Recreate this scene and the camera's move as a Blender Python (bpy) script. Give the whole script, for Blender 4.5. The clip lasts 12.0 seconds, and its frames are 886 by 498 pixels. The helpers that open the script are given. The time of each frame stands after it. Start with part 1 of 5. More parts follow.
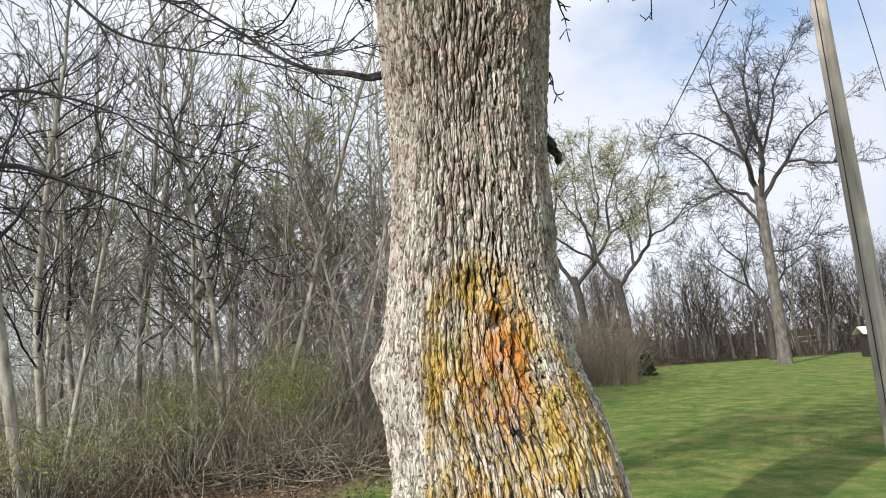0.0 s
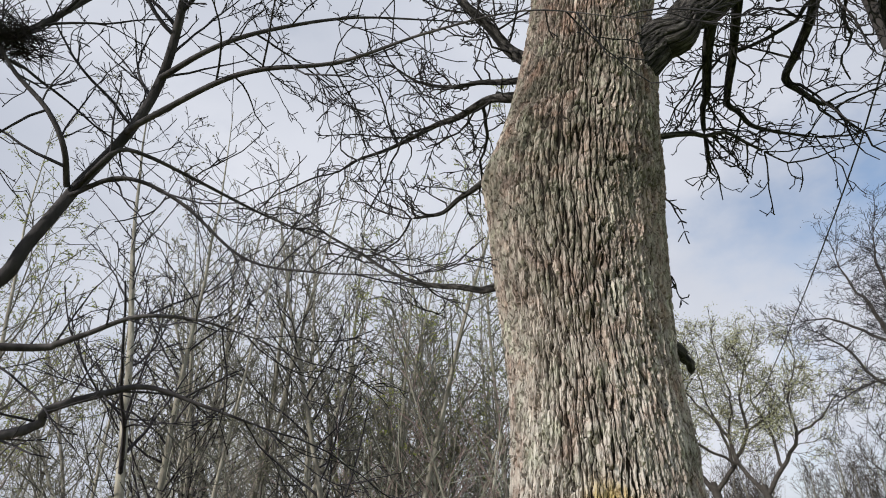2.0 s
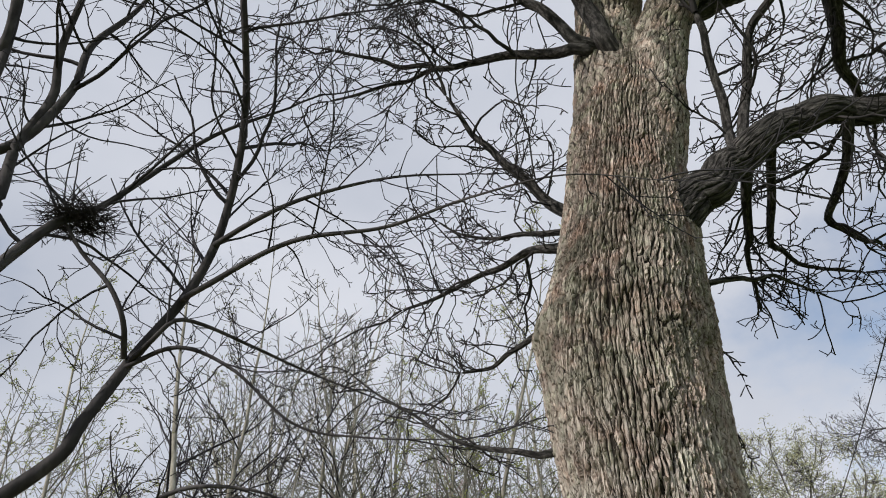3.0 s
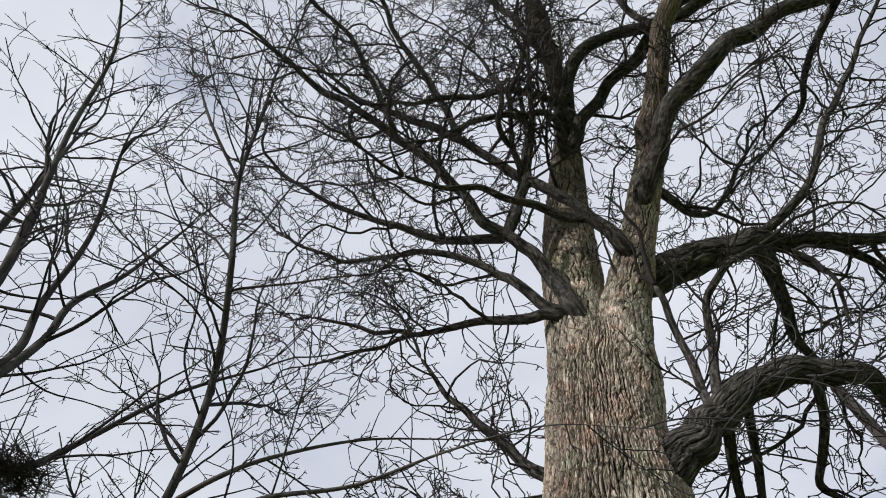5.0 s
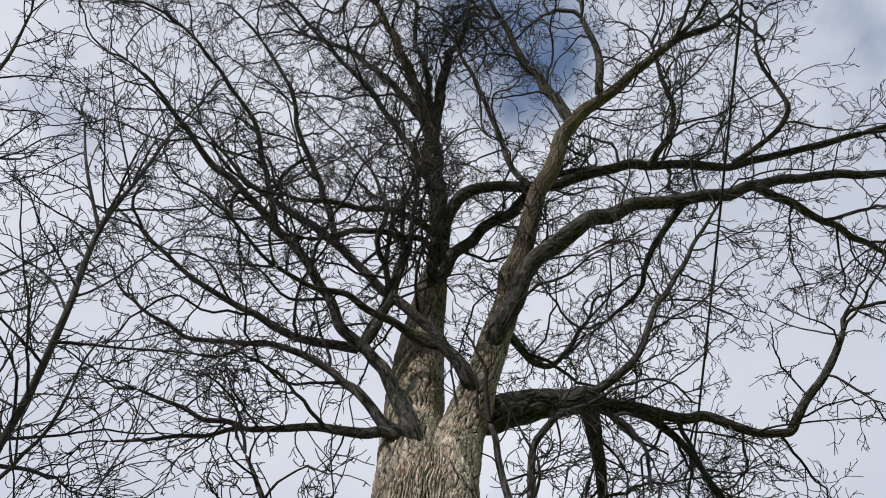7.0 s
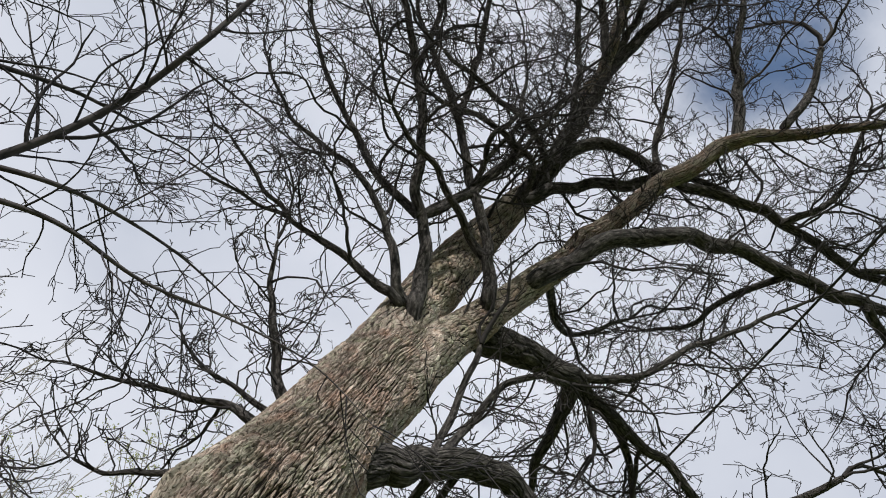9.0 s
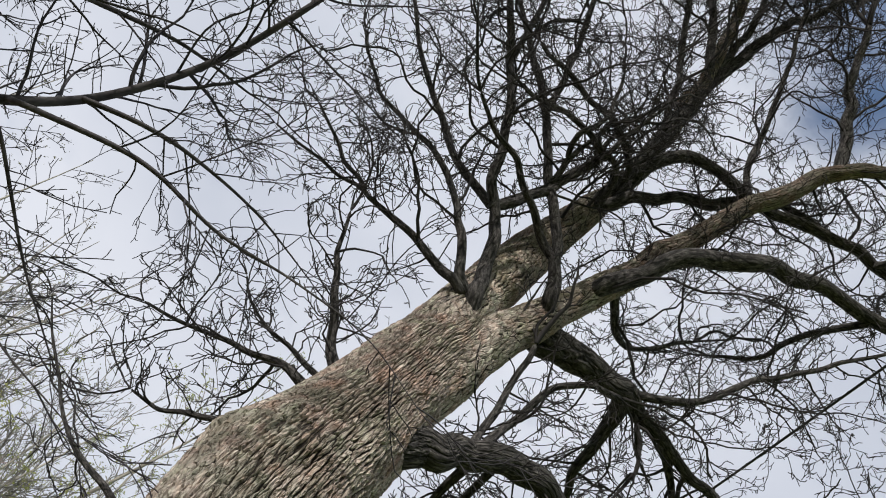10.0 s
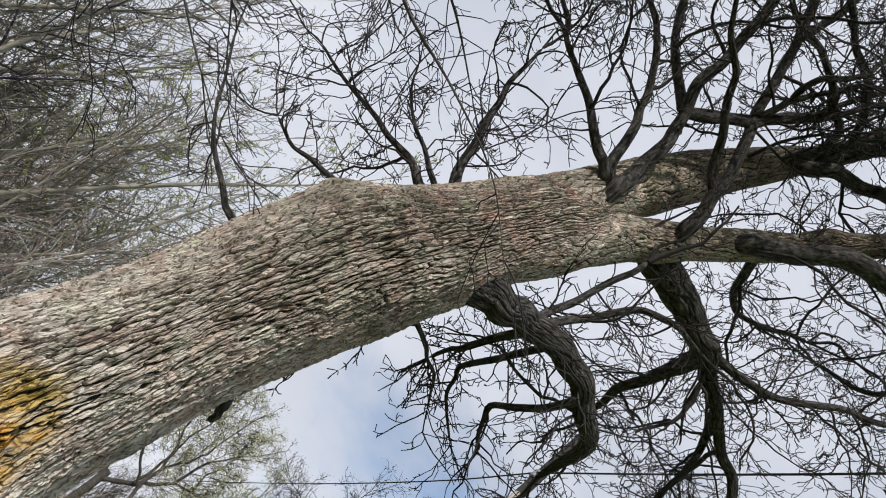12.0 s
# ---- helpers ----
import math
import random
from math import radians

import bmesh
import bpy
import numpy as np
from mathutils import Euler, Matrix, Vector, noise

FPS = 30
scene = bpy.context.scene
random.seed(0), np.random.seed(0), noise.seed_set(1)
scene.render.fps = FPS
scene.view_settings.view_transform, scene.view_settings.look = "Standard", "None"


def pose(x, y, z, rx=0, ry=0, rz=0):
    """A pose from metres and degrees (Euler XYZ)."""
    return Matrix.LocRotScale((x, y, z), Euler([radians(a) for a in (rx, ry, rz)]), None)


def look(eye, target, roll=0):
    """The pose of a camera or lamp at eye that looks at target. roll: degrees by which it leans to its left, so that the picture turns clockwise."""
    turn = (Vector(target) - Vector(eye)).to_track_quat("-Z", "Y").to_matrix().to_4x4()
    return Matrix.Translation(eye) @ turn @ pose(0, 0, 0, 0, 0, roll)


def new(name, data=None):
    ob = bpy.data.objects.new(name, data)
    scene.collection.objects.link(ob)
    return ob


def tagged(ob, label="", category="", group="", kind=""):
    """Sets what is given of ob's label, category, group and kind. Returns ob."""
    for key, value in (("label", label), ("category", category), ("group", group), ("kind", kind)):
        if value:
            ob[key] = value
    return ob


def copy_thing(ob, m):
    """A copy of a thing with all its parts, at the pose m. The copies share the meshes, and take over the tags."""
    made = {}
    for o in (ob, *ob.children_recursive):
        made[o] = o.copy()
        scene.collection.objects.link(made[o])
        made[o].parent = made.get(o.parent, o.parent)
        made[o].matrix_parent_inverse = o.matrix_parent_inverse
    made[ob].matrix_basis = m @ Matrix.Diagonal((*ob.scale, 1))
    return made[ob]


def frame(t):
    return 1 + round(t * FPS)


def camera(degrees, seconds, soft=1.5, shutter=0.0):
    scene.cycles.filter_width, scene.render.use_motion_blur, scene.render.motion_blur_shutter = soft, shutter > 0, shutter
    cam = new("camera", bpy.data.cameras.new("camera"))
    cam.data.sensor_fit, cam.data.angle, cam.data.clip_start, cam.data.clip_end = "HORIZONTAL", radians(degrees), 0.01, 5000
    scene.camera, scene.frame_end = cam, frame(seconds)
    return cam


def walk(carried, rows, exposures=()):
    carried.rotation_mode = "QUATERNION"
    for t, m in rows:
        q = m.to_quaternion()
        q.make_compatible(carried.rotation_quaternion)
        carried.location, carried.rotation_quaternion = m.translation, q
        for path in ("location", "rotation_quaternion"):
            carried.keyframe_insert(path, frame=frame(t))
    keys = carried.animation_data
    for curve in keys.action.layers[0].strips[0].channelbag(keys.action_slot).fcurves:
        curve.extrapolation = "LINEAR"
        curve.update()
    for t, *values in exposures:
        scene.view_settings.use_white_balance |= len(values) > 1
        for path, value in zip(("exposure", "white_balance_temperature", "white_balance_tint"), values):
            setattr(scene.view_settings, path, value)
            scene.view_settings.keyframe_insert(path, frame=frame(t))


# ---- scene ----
cam = camera(67.9, 12.0, soft=1.0)
PATH = [
    (0, (0.192, -3.150, 1.496), (-0.038, -1.189, 1.811), -4.3),
    (0.5, (0.199, -3.154, 1.511), (-0.048, -1.219, 1.953), -3.4),
    (1, (0.192, -3.064, 1.545), (-0.219, -1.192, 2.118), -4.5),
    (1.5, (0.177, -3.042, 1.583), (-0.283, -1.247, 2.336), -4.3),
    (2, (0.159, -3.045, 1.627), (-0.321, -1.321, 2.520), -3.4),
    (2.5, (0.136, -3.142, 1.759), (-0.319, -1.447, 2.718), -2.4),
    (3, (0.141, -3.203, 1.845), (-0.361, -1.676, 3.034), -4.5),
    (3.5, (0.115, -3.204, 1.840), (-0.363, -1.794, 3.176), -5.4),
    (3.7, (0.106, -3.195, 1.822), (-0.302, -1.856, 3.250), -6.7),
    (5.3, (-0.029, -3.006, 1.675), (-0.112, -2.121, 3.467), -12.8),
    (5.5, (-0.044, -3.016, 1.656), (-0.072, -2.161, 3.464), -15.6),
    (6, (-0.080, -3.066, 1.613), (0.058, -2.263, 3.439), -25.2),
    (6.5, (-0.081, -3.062, 1.602), (0.193, -2.337, 3.446), -30.2),
    (6.7, (-0.085, -3.063, 1.597), (0.239, -2.355, 3.439), -31.7),
    (8.3, (0.071, -3.244, 1.483), (0.314, -2.365, 3.263), 2.3),
    (8.5, (0.085, -3.220, 1.494), (0.253, -2.278, 3.250), 10.4),
    (9, (0.091, -3.230, 1.515), (0.214, -2.189, 3.218), 21.6),
    (9.5, (0.087, -3.224, 1.517), (0.127, -2.148, 3.202), 28.1),
    (10, (0.092, -3.224, 1.539), (0.057, -2.066, 3.169), 36.8),
    (10.5, (0.115, -3.260, 1.561), (0.090, -1.985, 3.102), 46.1),
    (11, (0.154, -3.303, 1.606), (0.162, -1.888, 3.019), 54.4),
    (11.5, (0.148, -3.292, 1.633), (0.185, -1.762, 2.922), 58.7),
    (12, (0.130, -3.248, 1.629), (0.172, -1.644, 2.822), 62.2),
]
EXPOSURES = ((0.0, 0.30), (1.0, 0.10), (2.0, -0.15), (3.5, -0.25), (5.5, -0.05), (6.5, -0.07), (12.0, -0.1))
walk(cam, [(t, look(eye, target, roll)) for t, eye, target, roll in PATH], EXPOSURES)

# ---- world and sun ----
SUN_AZ, SUN_EL = radians(214), radians(31)
world = bpy.data.worlds.new("world")
scene.world = world
world.use_nodes = True


def build_sky():
    nt = world.node_tree
    nd, lk = nt.nodes, nt.links
    nd.clear()
    out = nd.new("ShaderNodeOutputWorld")
    bg = nd.new("ShaderNodeBackground")
    sky = nd.new("ShaderNodeTexSky")
    sky.sky_type, sky.sun_disc = "NISHITA", False
    sky.sun_elevation, sky.sun_rotation = SUN_EL, SUN_AZ
    co = nd.new("ShaderNodeTexCoord")
    dim = nd.new("ShaderNodeMix")
    dim.data_type = "RGBA"
    dim.blend_type = "MULTIPLY"
    dim.inputs["Factor"].default_value = 1
    dim.inputs["B"].default_value = (0.17, 0.17, 0.17, 1)
    lk.new(sky.outputs["Color"], dim.inputs["A"])

    def noise_node(scale, detail, rough, shift):
        mp = nd.new("ShaderNodeMapping")
        mp.inputs["Location"].default_value = shift
        mp.inputs["Scale"].default_value = (1, 1, 1.4)
        n = nd.new("ShaderNodeTexNoise")
        n.inputs["Scale"].default_value, n.inputs["Detail"].default_value = scale, detail
        n.inputs["Roughness"].default_value = rough
        lk.new(co.outputs["Generated"], mp.inputs["Vector"])
        lk.new(mp.outputs["Vector"], n.inputs["Vector"])
        return n.outputs["Fac"]

    def math_node(op, a, b):
        m = nd.new("ShaderNodeMath")
        m.operation = op
        for k, v in enumerate((a, b)):
            if isinstance(v, (int, float)):
                m.inputs[k].default_value = v
            else:
                lk.new(v, m.inputs[k])
        return m.outputs[0]

    def gap(direction, inner, outer):
        """One for a break in the cloud round a direction, nought away from it."""
        dot = nd.new("ShaderNodeVectorMath")
        dot.operation = "DOT_PRODUCT"
        dot.inputs[1].default_value = Vector(direction).normalized()
        lk.new(co.outputs["Generated"], dot.inputs[0])
        r = nd.new("ShaderNodeMapRange")
        r.interpolation_type = "SMOOTHSTEP"
        r.inputs["From Min"].default_value = math.cos(radians(outer))
        r.inputs["From Max"].default_value = math.cos(radians(inner))
        lk.new(dot.outputs["Value"], r.inputs["Value"])
        return r.outputs["Result"]

    cover = noise_node(2.3, 7, 0.55, (3.1, 0.4, 1.7))
    gaps = math_node("ADD", math_node("MULTIPLY", gap((0.25, 0.09, 0.965), 2, 13), 0.30),
                     math_node("MULTIPLY", gap((0.30, 0.82, 0.50), 4, 24), 0.11))
    cover = math_node("SUBTRACT", math_node("ADD", cover, 0.12), gaps)
    ramp = nd.new("ShaderNodeMapRange")
    ramp.interpolation_type = "SMOOTHSTEP"
    ramp.inputs["From Min"].default_value, ramp.inputs["From Max"].default_value = 0.30, 0.58
    lk.new(cover, ramp.inputs["Value"])
    tone = nd.new("ShaderNodeValToRGB")
    tone.color_ramp.elements[0].position, tone.color_ramp.elements[1].position = 0.32, 0.70
    tone.color_ramp.elements[0].color = (0.58, 0.625, 0.73, 1)
    tone.color_ramp.elements[1].color = (0.86, 0.885, 0.965, 1)
    lk.new(noise_node(1.7, 5, 0.5, (0.3, 5.2, 2.2)), tone.inputs["Fac"])
    mix = nd.new("ShaderNodeMix")
    mix.data_type = "RGBA"
    lk.new(ramp.outputs["Result"], mix.inputs["Factor"])
    lk.new(dim.outputs["Result"], mix.inputs["A"])
    lk.new(tone.outputs["Color"], mix.inputs["B"])
    lk.new(mix.outputs["Result"], bg.inputs["Color"])
    bg.inputs["Strength"].default_value = 1.0
    lk.new(bg.outputs["Background"], out.inputs["Surface"])


build_sky()
sun_data = bpy.data.lights.new("sun", "SUN")
sun_data.energy, sun_data.angle, sun_data.color = 4.3, radians(0.9), (1.0, 0.94, 0.86)
sun = new("sun", sun_data)
SUN_DIR = Vector((math.sin(SUN_AZ) * math.cos(SUN_EL), math.cos(SUN_AZ) * math.cos(SUN_EL), math.sin(SUN_EL)))
sun.matrix_world = look(SUN_DIR * 40, (0, 0, 0))


# ---- materials ----
class Mat:
    """A small helper round a node material."""

    def __init__(self, name, rough=0.9, spec=0.25):
        self.m = bpy.data.materials.new(name)
        self.m.use_nodes = True
        self.nd, self.lk = self.m.node_tree.nodes, self.m.node_tree.links
        self.b = self.nd["Principled BSDF"]
        self.b.inputs["Roughness"].default_value = rough
        self.b.inputs["Specular IOR Level"].default_value = spec
        self.co = self.nd.new("ShaderNodeTexCoord")

    def val(self, v, socket):
        if isinstance(v, (int, float)):
            socket.default_value = v
        elif isinstance(v, tuple):
            socket.default_value = (*v, 1) if len(v) == 3 and socket.type == "RGBA" else v
        else:
            self.lk.new(v, socket)

    def where(self, kind="Object", scale=(1, 1, 1), loc=(0, 0, 0)):
        mp = self.nd.new("ShaderNodeMapping")
        mp.inputs["Scale"].default_value, mp.inputs["Location"].default_value = scale, loc
        self.lk.new(self.co.outputs[kind], mp.inputs["Vector"])
        return mp.outputs["Vector"]

    def noise(self, scale, detail=4, rough=0.55, vec=None, warp=0.0):
        n = self.nd.new("ShaderNodeTexNoise")
        n.inputs["Scale"].default_value, n.inputs["Detail"].default_value = scale, detail
        n.inputs["Roughness"].default_value, n.inputs["Distortion"].default_value = rough, warp
        self.lk.new(vec or self.co.outputs["Object"], n.inputs["Vector"])
        return n.outputs["Fac"]

    def cells(self, scale, vec=None, feature="F1"):
        n = self.nd.new("ShaderNodeTexVoronoi")
        n.feature = feature
        n.inputs["Scale"].default_value = scale
        self.lk.new(vec or self.co.outputs["Object"], n.inputs["Vector"])
        return n.outputs["Distance"]

    def shifted(self, vec, scale, amount):
        """A vector pushed about by noise."""
        n = self.nd.new("ShaderNodeTexNoise")
        n.inputs["Scale"].default_value, n.inputs["Detail"].default_value = scale, 3
        self.lk.new(vec, n.inputs["Vector"])
        c = self.nd.new("ShaderNodeVectorMath")
        c.operation = "MULTIPLY_ADD"
        self.lk.new(n.outputs["Color"], c.inputs[0])
        c.inputs[1].default_value = (amount, amount, 0)
        self.lk.new(vec, c.inputs[2])
        return c.outputs["Vector"]

    def scaled(self, vec, scale):
        c = self.nd.new("ShaderNodeVectorMath")
        c.operation = "MULTIPLY"
        self.lk.new(vec, c.inputs[0])
        c.inputs[1].default_value = scale
        return c.outputs["Vector"]

    def cell_value(self, scale, vec):
        """One chance value for each cell."""
        n = self.nd.new("ShaderNodeTexVoronoi")
        n.inputs["Scale"].default_value = scale
        self.lk.new(vec, n.inputs["Vector"])
        sep = self.nd.new("ShaderNodeSeparateColor")
        self.lk.new(n.outputs["Color"], sep.inputs[0])
        return sep.outputs[0]

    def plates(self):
        """How proud a bark plate stands: weathered grey on top, shade painted dark in the cracks."""
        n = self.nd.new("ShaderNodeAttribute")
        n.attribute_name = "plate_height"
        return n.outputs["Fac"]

    def rand(self):
        return self.nd.new("ShaderNodeObjectInfo").outputs["Random"]

    def island(self):
        return self.nd.new("ShaderNodeNewGeometry").outputs["Random Per Island"]

    def calc(self, op, a, b=0.0):
        n = self.nd.new("ShaderNodeMath")
        n.operation = op
        self.val(a, n.inputs[0]), self.val(b, n.inputs[1])
        return n.outputs[0]

    def fit(self, v, lo, hi, out_lo=0.0, out_hi=1.0):
        n = self.nd.new("ShaderNodeMapRange")
        n.interpolation_type = "SMOOTHSTEP"
        self.val(v, n.inputs["Value"])
        for key, x in (("From Min", lo), ("From Max", hi), ("To Min", out_lo), ("To Max", out_hi)):
            n.inputs[key].default_value = x
        return n.outputs["Result"]

    def ramp(self, v, *stops):
        n = self.nd.new("ShaderNodeValToRGB")
        e = n.color_ramp.elements
        while len(e) < len(stops):
            e.new(0.5)
        for k, (pos, col) in enumerate(stops):
            e[k].position, e[k].color = pos, (*col, 1)
        self.lk.new(v, n.inputs["Fac"])
        return n.outputs["Color"]

    def mix(self, f, a, b, blend="MIX"):
        n = self.nd.new("ShaderNodeMix")
        n.data_type, n.blend_type = "RGBA", blend
        self.val(f, n.inputs["Factor"]), self.val(a, n.inputs["A"]), self.val(b, n.inputs["B"])
        return n.outputs["Result"]

    def blob(self, centre, size):
        """One at the middle of an ellipsoid in object space, falling to nought at its rim."""
        mp = self.where("Object", tuple(1 / s for s in size), tuple(-c / s for c, s in zip(centre, size)))
        n = self.nd.new("ShaderNodeVectorMath")
        n.operation = "LENGTH"
        self.lk.new(mp, n.inputs[0])
        return self.fit(n.outputs["Value"], 1.0, 0.25)

    def done(self, colour, height=None, dist=0.01, strength=0.6):
        self.val(colour, self.b.inputs["Base Color"])
        if height is not None:
            bp = self.nd.new("ShaderNodeBump")
            bp.inputs["Strength"].default_value, bp.inputs["Distance"].default_value = strength, dist
            self.lk.new(height, bp.inputs["Height"])
            self.lk.new(bp.outputs["Normal"], self.b.inputs["Normal"])
        return self.m


def oak_bark():
    a = Mat("oak_bark", 0.92, 0.2)
    grain = a.noise(60, 6, 0.72, a.where("Object", (1, 1, 0.35)))
    patch = a.noise(2.2, 5, 0.6)
    fine = a.noise(150, 3, 0.6)
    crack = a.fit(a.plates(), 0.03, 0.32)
    # fine flaking inside the plates, on UV in metres
    bent = a.shifted(a.where("UV", (1, 1, 1)), 18, 0.030)
    edge = a.cells(1.0, a.scaled(bent, (66, 9, 1)), "DISTANCE_TO_EDGE")
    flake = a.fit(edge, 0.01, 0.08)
    shade = a.cell_value(1.0, a.scaled(bent, (66, 9, 1)))
    big_shade = a.cell_value(1.0, a.scaled(bent, (27, 4, 1)))
    col = a.ramp(grain, (0.27, (0.20, 0.185, 0.172)), (0.45, (0.41, 0.385, 0.361)), (0.60, (0.58, 0.552, 0.522)), (0.78, (0.74, 0.715, 0.685)))
    col = a.mix(1.0, col, a.ramp(shade, (0.0, (0.66, 0.65, 0.64)), (1.0, (1.20, 1.19, 1.18))), "MULTIPLY")
    col = a.mix(1.0, col, a.ramp(big_shade, (0.0, (0.76, 0.73, 0.72)), (1.0, (1.14, 1.14, 1.13))), "MULTIPLY")
    warm = a.ramp(patch, (0.32, (0.66, 0.61, 0.585)), (0.48, (1.0, 0.97, 0.945)), (0.66, (1.13, 1.14, 1.10)))
    col = a.mix(1.0, col, warm, "MULTIPLY")
    tint = a.ramp(a.noise(7.5, 4, 0.65), (0.34, (1.04, 0.88, 0.82)), (0.50, (1.0, 1.0, 1.0)), (0.66, (0.90, 1.02, 0.90)))
    col = a.mix(1.0, col, tint, "MULTIPLY")
    # redder, barer bark in the middle height of the trunk
    red = a.calc("MULTIPLY", a.blob((0.1, -0.3, 2.9), (0.9, 0.8, 1.3)), a.fit(a.noise(3.5, 5, 0.65), 0.38, 0.6))
    col = a.mix(a.calc("MULTIPLY", red, 0.35), col, (0.27, 0.205, 0.18))
    # grey-green algae on the shoulder of the swelling and on the high stems
    alga = a.calc("MULTIPLY", a.blob((0.0, -0.35, 3.4), (0.95, 0.7, 0.85)), a.fit(a.noise(5, 5, 0.65), 0.44, 0.62))
    col = a.mix(a.calc("MULTIPLY", alga, 0.68), col, (0.15, 0.165, 0.125))
    high = a.calc("MULTIPLY", a.blob((0.7, -0.1, 6.4), (1.5, 0.9, 1.5)), a.fit(a.noise(6, 5, 0.65), 0.42, 0.62))
    col = a.mix(a.calc("MULTIPLY", high, 0.55), col, (0.20, 0.195, 0.12))
    # pale lichen crust, mostly low on the sunny side
    crust = a.calc("MULTIPLY", a.fit(a.noise(9, 6, 0.7), 0.40, 0.58), a.blob((-0.15, -0.3, 1.2), (1.2, 1.0, 2.6)))
    col = a.mix(a.calc("MULTIPLY", crust, 0.60), col, (0.68, 0.655, 0.61))
    # ochre and orange lichen stain below the old wound
    stain = a.calc("MAXIMUM", a.blob((0.00, -0.48, 1.40), (0.36, 0.50, 0.70)), a.blob((-0.14, -0.52, 0.95), (0.20, 0.45, 0.62)))
    stain = a.calc("MAXIMUM", stain, a.blob((0.31, -0.40, 0.98), (0.36, 0.4, 0.82)))
    speck = a.fit(a.noise(11, 6, 0.7, a.where("Object", (1.5, 1.5, 0.40))), 0.31, 0.56)
    speck = a.calc("MULTIPLY", speck, a.fit(a.noise(4.2, 5, 0.7), 0.34, 0.52))
    stain = a.calc("MULTIPLY", a.fit(stain, 0.05, 0.5), speck)
    hue = a.ramp(a.noise(4.5, 4, 0.6), (0.34, (0.46, 0.37, 0.14)), (0.50, (0.48, 0.335, 0.060)), (0.68, (0.50, 0.255, 0.030)))
    core = a.blob((0.08, -0.46, 1.40), (0.20, 0.4, 0.40))
    hue = a.mix(a.calc("MULTIPLY", a.calc("MULTIPLY", core, a.fit(a.noise(9, 4, 0.6), 0.34, 0.54)), 0.85), hue, (0.50, 0.165, 0.006))
    col = a.mix(a.calc("MULTIPLY", stain, 0.93), col, a.mix(1.0, hue, a.ramp(shade, (0.0, (0.72, 0.72, 0.72)), (1.0, (1.14, 1.14, 1.14))), "MULTIPLY"))
    # chalk-white crust beside the wound
    chalk = a.calc("MAXIMUM", a.blob((-0.03, -0.5, 1.06), (0.11, 0.3, 0.15)), a.blob((0.20, -0.45, 0.98), (0.12, 0.3, 0.18)))
    col = a.mix(a.calc("MULTIPLY", a.fit(chalk, 0.05, 0.4), a.fit(a.noise(16, 5, 0.7), 0.45, 0.60)), col, (0.58, 0.52, 0.45))
    # dimmer light on the upper trunk and stems painted in: colour darkened with height
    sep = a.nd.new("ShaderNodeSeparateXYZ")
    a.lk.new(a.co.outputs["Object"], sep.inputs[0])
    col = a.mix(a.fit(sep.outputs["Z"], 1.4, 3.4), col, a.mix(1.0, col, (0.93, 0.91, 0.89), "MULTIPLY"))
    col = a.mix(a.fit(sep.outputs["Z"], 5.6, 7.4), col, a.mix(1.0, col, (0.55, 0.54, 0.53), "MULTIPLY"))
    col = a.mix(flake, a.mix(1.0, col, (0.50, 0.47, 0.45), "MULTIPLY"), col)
    # shade painted into the furrows: near-black wherever the plates lie low
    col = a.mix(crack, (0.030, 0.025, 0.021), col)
    h = a.calc("ADD", a.calc("MULTIPLY", grain, 0.6), a.calc("ADD", a.calc("MULTIPLY", fine, 0.25), a.calc("MULTIPLY", flake, 0.6)))
    h = a.calc("ADD", h, a.calc("MULTIPLY", shade, 0.5))
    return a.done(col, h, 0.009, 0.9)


def limb_bark():
    """Bark of limbs, on UV in metres: u round the limb, v along it."""
    a = Mat("limb_bark", 0.9, 0.2)
    uv = a.where("UV", (1, 0.25, 1))
    grain = a.noise(62, 6, 0.75, uv)
    patch = a.noise(3.0, 4, 0.6)
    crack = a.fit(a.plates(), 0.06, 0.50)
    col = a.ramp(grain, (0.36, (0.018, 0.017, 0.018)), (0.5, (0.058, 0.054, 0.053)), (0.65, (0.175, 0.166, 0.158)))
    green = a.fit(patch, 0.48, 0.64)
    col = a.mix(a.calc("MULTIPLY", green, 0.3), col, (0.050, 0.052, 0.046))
    # limb furrows get their shade from the colour as well
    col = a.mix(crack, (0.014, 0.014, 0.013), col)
    return a.done(col, grain, 0.02, 1.0)


def twig_bark(name, dark, light):
    a = Mat(name, 0.85, 0.2)
    col = a.ramp(a.noise(7, 4, 0.6), (0.3, dark), (0.7, light))
    return a.done(col, a.noise(90, 3, 0.6), 0.004, 0.5)


def sapling_bark(name, dark, mid, light):
    a = Mat(name, 0.9, 0.2)
    n = a.noise(9, 5, 0.6, a.where("Object", (1, 1, 0.35)))
    col = a.ramp(n, (0.3, dark), (0.5, mid), (0.72, light))
    vary = a.ramp(a.rand(), (0.0, (0.80, 0.78, 0.76)), (1.0, (1.12, 1.10, 1.06)))
    return a.done(a.mix(1.0, col, vary, "MULTIPLY"), n, 0.02, 0.7)


